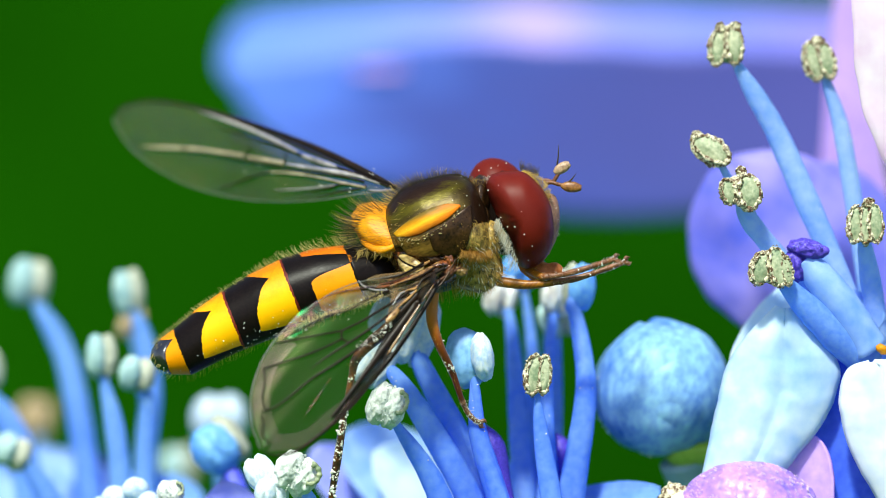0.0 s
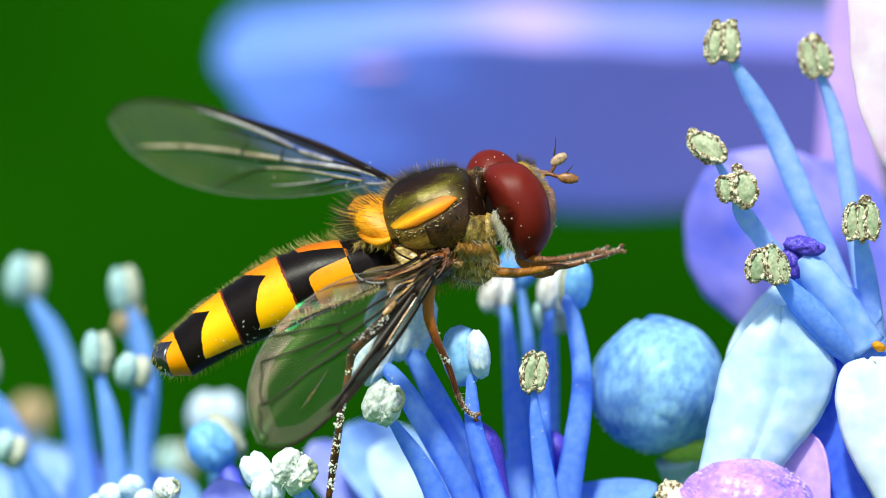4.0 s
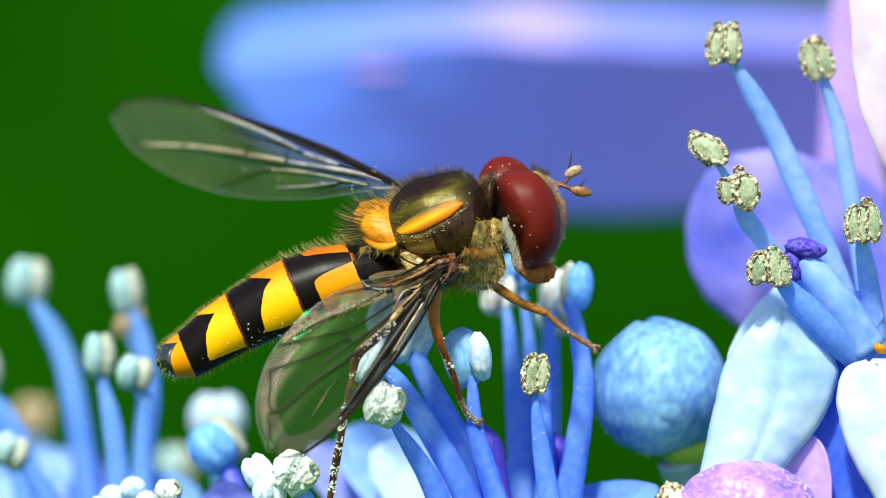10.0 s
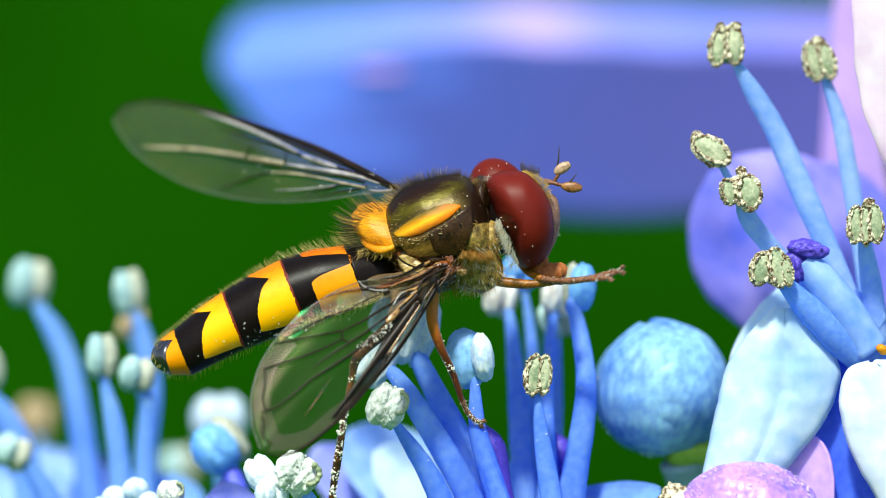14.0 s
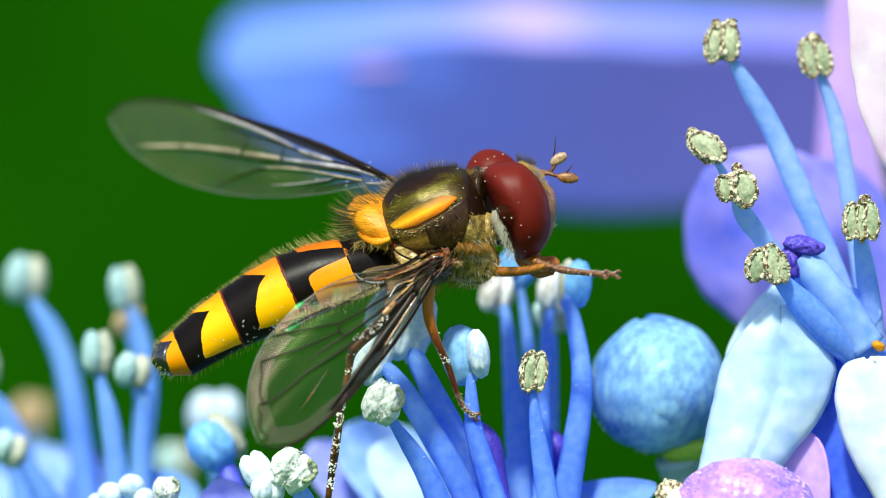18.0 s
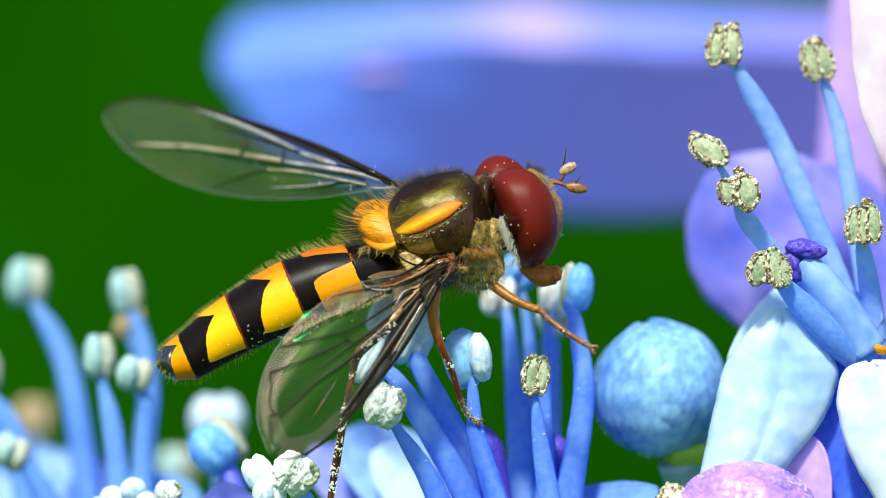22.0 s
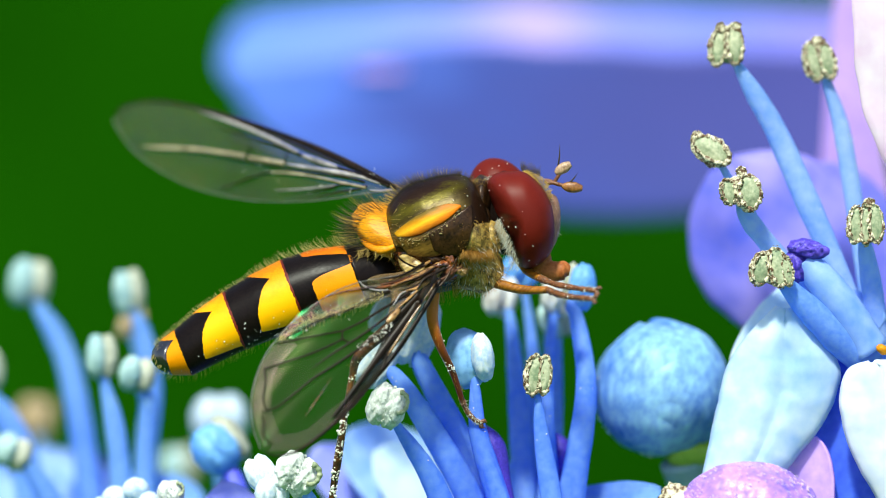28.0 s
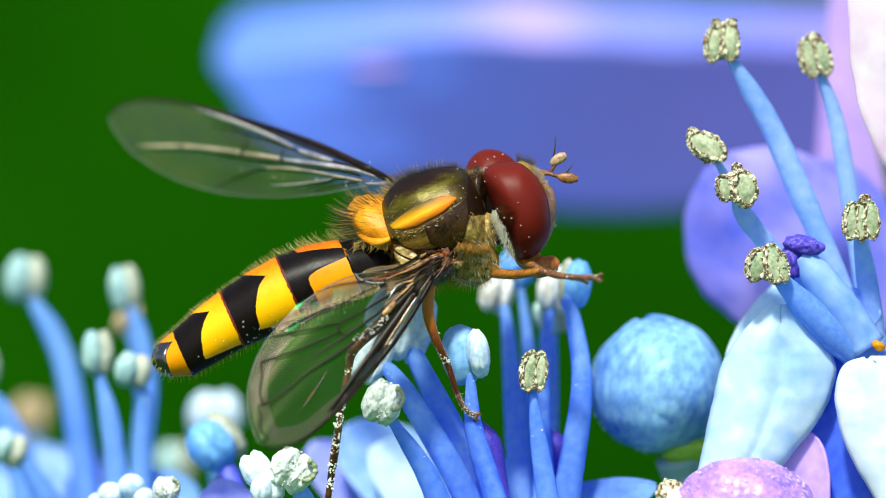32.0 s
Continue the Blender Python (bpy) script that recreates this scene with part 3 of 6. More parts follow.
def shield(upper, lower, grow, dome, rough=.010, nv=14, sharp=1.0):
    """A plate on the side between two edge lines; dome: how far it swells, sharp: how far its lower edge stands out."""
    up, lo = smooth([Vector((*p, 0)) for p in upper], 8), smooth([Vector((*p, 0)) for p in lower], 8)

    def f(s, t):
        a, b = up[round(s * (len(up) - 1))], lo[round(s * (len(lo) - 1))]
        p = a + (b - a) * t
        k = grow + dome * math.sin(math.pi * min(1, max(.02, t ** sharp))) ** .7 * math.sin(math.pi * (.04 + .92 * s)) ** .5
        k += rough * noise.noise(Vector((p.x * .09, p.y * .11, grow))) + rough * .8 * noise.noise(Vector((p.x * .3, p.y * .3, 2)))
        return on_side(p.x, p.y, k)
    return Geo().sheet(f, len(up) - 1, nv, -2)


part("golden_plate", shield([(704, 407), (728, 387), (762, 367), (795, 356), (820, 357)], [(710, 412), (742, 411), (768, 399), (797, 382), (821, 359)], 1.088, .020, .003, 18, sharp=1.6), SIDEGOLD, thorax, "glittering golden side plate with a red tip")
part("dark_plate", shield([(764, 408), (794, 388), (818, 370), (840, 356)], [(774, 436), (800, 446), (828, 438), (842, 396)], 1.078, .004, .006), BROWN, thorax, "dark brown side hollow")
part("lower_plate", shield([(704, 412), (738, 406), (770, 396), (800, 384)], [(728, 444), (766, 448), (792, 440), (822, 412)], 1.062, .012, .010), BRONZE, thorax, "bronze gold plate under the golden one")
g, rnd = Geo(), random.Random(31)
edge = smooth([Vector(p).to_3d() for p in ((712, 410), (738, 412), (762, 405), (786, 392), (806, 378), (822, 362))], 30)
for k in range(100):  # added gold flecks stand for glints on the golden plate's broken edge
    i = int(rnd.random() ** 1.3 * (len(edge) - 1))
    c = edge[i] + Vector((rnd.gauss(0, 3), 3 + abs(rnd.gauss(0, 6)) * (1.3 - i / len(edge)), 0))
    z = .35 + 1.3 * rnd.random() ** 2.5
    g.ball(on_side(c.x, c.y, 1.108), un(z * rnd.uniform(.8, 2.2), z * rnd.uniform(-1.2, .4)), un(0, z * .6), un(0, 0, z), 6, 4, .6, 3, k)
part("golden_flakes", g, FLITTER, thorax, "gold flecks added as glints", kind="stuff")
part("shoulder_plate", shield([(826, 416), (842, 396), (864, 388), (884, 394)], [(812, 434), (836, 444), (862, 445), (886, 428)], .985, .07, .012), FLANKSKIN, thorax, "olive gold shoulder plate")
for u, v, w, a, b, c, label in ((872, 414, -38, 28, 30, 26, "olive gold shoulder lobe"), (852, 468, -36, 44, 42, 28, "brown hairy flank lobe")):
    part("flank_lobe", Geo().ball(at(u, v, w), un(a, -4), un(4, b), un(0, 0, c), 40, 30, .10, 2.5, u, lambda x, y, z: 1 + .03 * noise.noise(Vector((x * 11, y * 11, z * 11)))), FLANKSKIN, thorax, label)
part("neck_plate", patch(0.955, 0.99, -1.0, 1.0, 1.0, 8, 20, 0.02), BROWN, thorax, "dark neck plate")
part("flank_plate", shield([(822, 432), (842, 438), (866, 440), (884, 430)], [(812, 500), (836, 506), (862, 492), (882, 462)], .98, .04, .016), FLANKSKIN, thorax, "grey gold flank")
part("wing_socket", shield([(700, 440), (740, 440), (790, 448), (824, 438)], [(716, 494), (750, 500), (790, 500), (822, 486)], .985, .03, .03), MAROON, thorax, "dark reddish folded wing socket")
rnd = random.Random(12)
for u, v, w, a, b, turn, mat in ((770, 450, -84, 22, 9, 12, BROWN), (803, 452, -86, 20, 8, 70, MAROON), (782, 466, -90, 20, 8, -25, MAROON), (822, 474, -82, 13, 8, 10, LIMB), (800, 478, -88, 20, 8, -50, LEGDARK)):
    r = radians(turn)
    part("wing_root_lobe", Geo().ball(at(u, v, w), un(math.cos(r), math.sin(r)) * a, un(-math.sin(r), math.cos(r)) * b, un(0, 0, 9), 30, 22, .3, 1.6, rnd.random() * 9,
                                      lambda x, y, z: 1 + .16 * noise.noise(Vector((x * 6, y * 3, z * 4)))), mat, thorax, "glossy reddish brown lobe at the wing root")
for a, b, c, r, mat in (((700, 504, -108), (748, 488, -102), (800, 456, -90), 2.2, LEGDARK), ((718, 512, -108), (762, 490, -103), (812, 458, -88), 2.6, MAROON),
                        ((735, 524, -112), (775, 496, -104), (824, 466, -86), 3.0, LEGDARK), ((690, 492, -104), (736, 480, -99), (786, 458, -92), 1.8, LIMB), ((760, 516, -110), (790, 494, -102), (816, 448, -86), 2.6, BROWN)):
    part("wing_strut", Geo().tube([at(*a), at(*b), at(*c)], (r * .6, r, r * .7), 10, 1, 8, .3), mat, thorax, "thin brown strut at the wing root")
scut = Geo().ball(at(692, 402, 0), un(62, 10), T_BACK * (42 * UNIT), T_FLANK * (68 * UNIT), 40, 30, 0.06, 3)
part("scutellum", scut, AMBER, thorax, "amber orange scutellum")
part("scutellum_rim", Geo().tube([at(646, 420, -30), at(664, 432, -52), at(684, 436, -64), at(704, 430, -70)], (3, 6, 7, 4), 14, .8, 8, .2), AMBER, thorax, "rounded amber rim")
for a, b, wd, sd in (((758, 474, -96), (712, 450, -90), 34, 1), ((760, 480, -98), (722, 472, -94), 24, 2), ((790, 482, -97), (655, 497, -112), 36, 4), ((775, 492, -98), (690, 520, -114), 26, 5)):
    part("calypter", Geo().sheet(petal_skin(at(*a), at(*b), wd, Vector((.1, -.9, .4)), cup=-.2, curl=.12, ruffle=.2, oval=True, seed=sd), 16, 10, 1.5), CALYP if sd < 4 else ALULA, thorax, "thin pale tan lobe at the wing root")
g, gp, gd = Geo(), Geo(), Geo()
for k in range(1000):  # back and far rim
    fo, th = fur.uniform(-0.9, 0.93), fur.uniform(-1.3, -0.2)
    p = thorax_at(fo, th, 1.03)
    out = (p - TH).normalized()
    (gd if fur.random() < (0.5 if fo < -.5 else .93 if fo < .5 else 1) else g).hair(p, p + (out + T_AX * fur.uniform(-.5, .1) + CAMWARD * fur.uniform(-.2, .3)) * ((24 if fo < .5 else 16) * UNIT * fur.uniform(.4, 1.1)), 0.4, 0.08)
for k in range(380):  # scutellum
    q, z = fur.uniform(0, 6.28), fur.uniform(-0.2, 1)
    d = (Vector((-abs(math.cos(q)) - 0.1, -fur.uniform(-.5, .9), 0.9 * math.sin(q)))).normalized()
    p = at(690, 400, 0) + Vector((d.x * 60, d.y * 60, d.z * 45)) * UNIT
    (gd if fur.random() < 0.8 else g).hair(p, p + (d * .8 + Vector((-.6, 0, .2))) * (34 * UNIT * fur.uniform(.4, 1.1)), 0.5, 0.08)
for k in range(190):  # sides and belly
    fo, th = min(.98, fur.gauss(0.66, 0.2)), fur.gauss(1.85, 0.42)
    p = thorax_at(fo, th, 1.01)
    out = (p - TH).normalized()
    (gp if fur.random() < 0.35 else g).hair(p, p + (out * .6 + Vector((fur.uniform(-.2, .6), fur.uniform(-.3, .3), -fur.uniform(.3, .9)))) * (20 * UNIT * fur.uniform(.4, 1.1)), 0.6, 0.12)
for k in range(60):  # fine gold down round the side plate
    p = on_side(fur.uniform(705, 832), fur.uniform(352, 432), 1.05)
    g.hair(p, p + un(-fur.uniform(2, 9), fur.uniform(1, 8), -fur.uniform(2, 7)), .3, .1)
gt = Geo()
for k in range(300):  # golden fringe under the shoulder
    t = fur.random()
    p = on_side(822 + 62 * t, 437 + 4 * math.sin(3.1 * t) + fur.uniform(-5, 5), 1.04)
    gt.hair(p, p + un(fur.uniform(-6, 6) + 6 * (t - .5), fur.uniform(8, 22), fur.uniform(-20, -4)), .7, .12)
for k in range(360):  # short gold down over the shoulder
    p = on_side(fur.uniform(822, 888), fur.uniform(384, 442), 1.03)
    (gt if fur.random() < .7 else g).hair(p, p + un(fur.uniform(-8, 2), fur.uniform(2, 10), -fur.uniform(3, 10)), .5, .12)
for k in range(240):  # pale down on the flank
    p = on_side(fur.uniform(815, 884), fur.uniform(440, 500), 1.02)
    (gp if fur.random() < .3 else gt).hair(p, p + un(fur.uniform(-7, 5), fur.uniform(5, 15), fur.uniform(-16, -2)), .6, .12)
for k in range(150):
    fo, th = fur.uniform(-0.4, 0.6), fur.uniform(2.0, 2.9)
    p = thorax_at(fo, th, 1.0)
    out = (p - TH).normalized()
    gt.hair(p, p + (out * .8 + Vector((-.1, 0, -.7))) * (20 * UNIT * fur.uniform(.4, 1.1)), 0.45, 0.12)
for k in range(170):  # near face of the scutellum
    d = Vector((fur.uniform(-1, .3), -fur.uniform(.3, 1), fur.uniform(-.7, .9))).normalized()
    p = at(690, 400, 0) + Vector((d.x * 60, d.y * 66, d.z * 45)) * UNIT
    gd.hair(p, p + (d * .3 + Vector((-.7, -.1, .1))) * (22 * UNIT * fur.uniform(.4, 1.1)), .32, .1)
for k in range(300):  # golden down on the shoulder and flank lobes
    q, z = fur.uniform(0, 6.283), fur.random() ** .5
    u, v, w, a, b, c = (872, 414, -38, 28, 30, 26) if k % 3 == 0 else (852, 468, -36, 44, 42, 28)
    x, y = math.cos(q) * z, math.sin(q) * z
    p = at(u + a * x + 4 * y, v + b * y - 4 * x, w - c * math.sqrt(max(0, 1 - z * z)))
    (gt if k % 4 else gp).hair(p, p + un(6 * x + fur.uniform(-4, 4), 7 + 6 * y + fur.uniform(-4, 4), -fur.uniform(3, 9)), .5, .12)
for k in range(190):  # short fuzz along the belly
    q = radians(fur.uniform(5, 165))
    p = at(852 + 44 * math.cos(q), 468 + 42 * math.sin(q) - 4 * math.cos(q), -36 + fur.uniform(-14, 10))
    (gp if k % 3 == 0 else gt).hair(p, p + un(13 * math.cos(q) + fur.uniform(-5, 5), 13 * math.sin(q) + fur.uniform(-4, 5), fur.uniform(-6, 4)) * fur.uniform(.6, 1.2), .42, .12)
for k in range(70):  # golden fringe under the scutellum
    p = at(fur.uniform(640, 702), 438 + fur.uniform(-6, 4), -56 + fur.uniform(-10, 10))
    g.hair(p, p + un(-fur.uniform(-2, 12), fur.uniform(6, 22), -fur.uniform(2, 12)), .4, .12)
for k in range(220):  # short down over the side
    fo, th = fur.uniform(-0.85, 0.9), fur.uniform(0.2, 1.9)
    p = thorax_at(fo, th, 1.025 if th < .6 else 1.01)
    out = (p - TH).normalized()
    g.hair(p, p + (out * .6 - T_AX * .8 + Vector((fur.uniform(-.3, .3), fur.uniform(-.3, .3), fur.uniform(-.3, .3)))) * (13 * UNIT * fur.uniform(.4, 1.1)), .25, .1)
part("tan_hair", gt, FUR_TAN, thorax, "tan fringe on the flank", kind="stuff")
part("golden_hair", g, FUR_GOLD, thorax, "fine golden hair", kind="stuff")
part("pale_hair", gp, FUR_PALE, thorax, "fine pale hair", kind="stuff")
part("dark_hair", gd, FUR_DARK, thorax, "fine dark hair", kind="stuff")
g = Geo()
for k in range(70):
    p = thorax_at(fur.uniform(-.9, .9), fur.uniform(-.5, 2.4), 1.04)
    r = fur.uniform(0.5, 1.2)
    g.ball(p, un(r, 0), un(0, r), un(0, 0, r), 6, 4)
part("pollen_grains", g, DUST, thorax, "scattered white pollen grains", kind="stuff")

# head
HEAD_AT = at(880, 380, 10)
g = Geo().ball(at(905, 372, 22), un(42, 10), un(-8, 74), un(0, 0, 62), 28, 20, 0.03)
head = part("head", g, BLACK, fly, "head with two large maroon eyes", pivot=HEAD_AT)


EYE_TURN = (10, 36, 56, 73, 86, 93, 98, 108, 130, 149, 186, 213, 226, 234, 249, 262, 277, 299, 323, 352, 370)
EYE_REACH = (61, 70, 82, 87, 87, 79, 53, 38, 30, 28, 34, 53, 75, 96, 93, 89, 87, 73, 64, 60, 61)


def eye_reach(q):
    d = math.degrees(q)
    d = d + 360 if d < 10 else d
    return sum(float(np.interp(min(370, max(10, d + k)), EYE_TURN, EYE_REACH)) for k in (-4, 0, 4)) / 3


part("eye", Geo().dome(at(928, 386, -26), eye_reach, un(-8, 4, 74)), EYERED, head, "glossy maroon compound eye")
for lo, hi, mat, label in ((-62, 52, SKIN, "thin pale front rim of the eye"), (118, 196, FUR_GOLD, "thin golden hind rim of the eye")):
    part("eye_rim", Geo().tube([at(928, 386, -26) + un(math.cos(q), math.sin(q)) * (eye_reach(q % 6.2832) + .6) for q in (radians(lo + (hi - lo) * i / 16) for i in range(17))], [1.6] * 17, 8, 1, 3), mat, head, label)
part("eye", Geo().ball(at(900, 350, 74), un(60, 8), un(8, 77), un(0, 0, 56), 56, 40), EYERED, head, "glossy maroon compound eye")
part("occiput", Geo().ball(at(862, 348, 10), un(20, 8), un(-6, 46), un(0, 0, 56), 24, 18, .06, 3), BROWN, head, "dark brown back of the head")
g = Geo().ball(at(954, 353, 14), un(30, 12), un(8, 54), un(0, 0, 34), 24, 18, 0.05, 4)
part("face", g, FACE, head, "dusty yellow face")
g = Geo().ball(at(973, 396, 12), un(27, 2), un(-10, 58), un(0, 0, 36), 24, 18, 0.05, 2)
part("muzzle", g, SKIN, head, "grey tan muzzle")
for a, b, c, ex, ey in ((at(976, 318, 5), at(992, 322, 0), at(1009, 297, -2), un(15, -8), un(7, 10)),
                        (at(980, 322, -6), at(1000, 325, -12), at(1024, 331, -14), un(19, 3), un(-2, 8))):
    g = Geo().tube([a, (a + b) / 2 + un(0, -2), b], (4.5, 3.5, 3.5), 10)
    g.tube([b, c], (3.5, 3), 8)
    antenna = part("antenna", g, MOUTH, head, "short brown antenna")
    tip, root = c + ex * .95, c - ex * .95
    part("antenna_club", Geo().tube([root, c - ex * .4, c + ex * .3, tip], (3, 8.5, 9.8, 5), 16, .7, 7, .15), CLUBPALE if ex.z > 0 else CLUB, antenna, "flat oval antenna club")
    t1 = c + (un(-4, -42, -8) if ex.z > 0 else un(10, -24, -8))
    part("bristle", Geo().tube([c + un(-8, -6), (c + t1) / 2 + un(-3, -2), t1], (1.6, 1.2, .3), 6), FUR_DARK, antenna, "dark bristle")
g, gp, gd = Geo(), Geo(), Geo()
for k in range(640):  # pale fringe behind the near eye
    t = fur.random()
    p = smooth([at(893, 384, -70), at(903, 405, -80), at(915, 430, -84), at(925, 468, -76)], 8)[int(t * 24)] + un(fur.uniform(-5 - 11 * t, 2), fur.uniform(-5, 5), fur.uniform(-2, 8))
    (gp if k % 6 else g).hair(p, p + un(-7 + fur.uniform(-6, 5), 12 + fur.uniform(-5, 6), 1 + fur.uniform(-4, 4)) * fur.uniform(.5, 1.15), 0.3, 0.1)
for k in range(650):  # golden down above the face
    t, q = fur.random(), fur.uniform(-1, 1)
    p = smooth([at(936, 303, -14), at(958, 312, -24), at(974, 330, -26), at(982, 352, -24)], 8)[int(t * 24)] + un(5 * q, -5 * q, fur.uniform(-8, 8))
    g.hair(p, p + un(fur.uniform(0, 8), fur.uniform(-5, 3), fur.uniform(-8, 0)), .6)
for k in range(90):  # face
    t = fur.random()
    p = smooth([at(960, 306, 0), at(982, 340, 5), at(992, 380, 8), at(993, 420, 10), at(982, 446, 10)], 8)[int(t * 24)] + un(0, 0, fur.uniform(-20, 20))
    gp.hair(p, p + un(fur.uniform(3, 10), fur.uniform(-6, 6), fur.uniform(-6, 6)), 0.25)
for k in range(110):  # crown
    u = fur.uniform(935, 968)
    p = at(u, 297 + (u - 935) * 0.4, fur.uniform(0, 50))
    gd.hair(p, p + un(fur.uniform(-6, 4), -fur.uniform(8, 24), 0), 0.5)
for k in range(130):  # golden hair along the back of the head
    u = fur.uniform(842, 874)
    p = at(u, 308 + abs(u - 862) * .4 + fur.uniform(0, 12), fur.uniform(-40, -5))
    g.hair(p, p + un(fur.uniform(-8, 4), -fur.uniform(1, 8), fur.uniform(-6, 2)), .28)
for k in range(26):  # pale tuft where the eyes meet
    p = at(fur.gauss(876, 3), fur.gauss(311, 3), -40 + fur.uniform(-6, 6))
    gp.hair(p, p + un(fur.uniform(-8, 6), -fur.uniform(-2, 9), fur.uniform(-6, 0)), .35)
part("pale_hair", gp, FUR_PALE, head, "pale fringe behind the eye", kind="stuff")
part("golden_hair", g, FUR_GOLD, head, "short golden face hair", kind="stuff")
part("dark_hair", gd, FUR_DARK, head, "dark hair between the eyes", kind="stuff")
g = Geo()
speck = random.Random(21)
for u, v in ((896, 322), (920, 312), (964, 342), (961, 368), (934, 370), (908, 396), (921, 397), (937, 411), (950, 432), (942, 457), (955, 464), (894, 382), (897, 379), (900, 384), (877, 330)):
    q = math.atan2(v - 386, u - 928)
    f = min(1, math.hypot(u - 928, v - 386) / eye_reach(q % 6.2832))
    z = speck.uniform(.6, 1.2)
    g.ball(at(u, v, -26 - 74 * math.cos(math.asin(f ** (1 / .85))) - 1), un(z, 0), un(0, z), un(0, 0, z), 8, 6)
for u, v, w in ((896, 287, 22), (884, 291, 24), (911, 284, 24), (940, 297, 24), (862, 294, 28)):
    g.ball(at(u, v, w), un(1, 0), un(0, 1), un(0, 0, 1), 8, 6)
part("pollen_grains", g, DUST, head, "white pollen grains on the eye", kind="stuff")
g = Geo().tube([at(938, 436, 4), at(944, 466, 0), at(958, 484, -6), at(976, 486, -8), at(988, 484, -8), at(998, 486, -8)], (24, 23, 20, 18, 16, 9), 22, .9, 8, .15)
mouth = part("mouthpart", g, PALP, head, "brown fleshy mouthparts")


# wings: skin between a fore edge and a rear edge, with veins on it
def wing(name, pivot, fore, rear, bow, label, mat):
    """The skin between two edges; gives the wing and a place on it for any u, v of the plan."""
    fo, re = smooth(fore, 8), smooth(rear, 8)
    rows = []
    m = min(len(fo), len(re)) - 1
    for i in range(m + 1):
        s = i / m
        a, b = fo[round(s * (len(fo) - 1))], re[round(s * (len(re) - 1))]
        rows.append([a + (b - a) * (j / 20) + CAMWARD * (bow * math.sin(math.pi * j / 20) * math.sin(math.pi * min(1, s * 1.1))
                     + 2.2 * math.sin(j * .95 + s * 2) * math.sin(math.pi * j / 20) * (1 - .5 * s)) * UNIT for j in range(21)])
    ob = part(name, Geo().rings(rows, cap=False, closed=False), mat, fly, label, pivot=pivot)
    part("costa", Geo().tube([r[0] for r in rows[::8]], (4.6, 4.2, 4.0, 3.8, 3.4, 2.8, 2.0, 1.0), 8), COSTA, ob, "dark brown fore edge")
    part("rear_edge", Geo().tube([r[-1] for r in rows[::2]], [.8] * len(rows[::2]), 6, 1, 2), EDGE, ob, "thin pale rear edge")
    flat = np.array([[(p.x / (1 + p.y / DIST)) / UNIT + 784, 441 - (p.z - HIGH) / (1 + p.y / DIST) / UNIT, p.y / UNIT] for r in rows for p in r])

    def on(u, v, lift=5.0):
        u, v = u + 3.9, v - 2.6
        far2 = (flat[:, 0] - u) ** 2 + (flat[:, 1] - v) ** 2
        best = np.argsort(far2)[:18]
        fit = np.linalg.lstsq(np.column_stack((flat[best, 0] - u, flat[best, 1] - v, np.ones(18))), flat[best, 2], rcond=None)[0]
        return at(u, v, float(fit[2]) - lift)
    return ob, on


def vein(ob, on, pts, radii, mat, label="", name="vein", lift=6.0, flat=1.0):
    return part(name, Geo().tube([on(u, v, lift) for u, v in pts], radii, 8, flat, 6, .12), mat, ob, label)


def strip(ob, on, one, two, mat, label, name="wing_cell", lift=4.0, ruffle=1.0):
    """A tinted cell of the wing between two lines."""
    p, q = smooth([Vector((*x, 0)) for x in one], 8), smooth([Vector((*x, 0)) for x in two], 8)
    rows = []
    for a, b in zip(p, q):
        rows.append([on(c.x, c.y, lift + ruffle * noise.noise(Vector((c.x * .06, c.y * .06, 1)))) for c in (a.lerp(b, j / 6) for j in range(7))])
    return part(name, Geo().rings(rows, cap=False, closed=False), mat, ob, label)


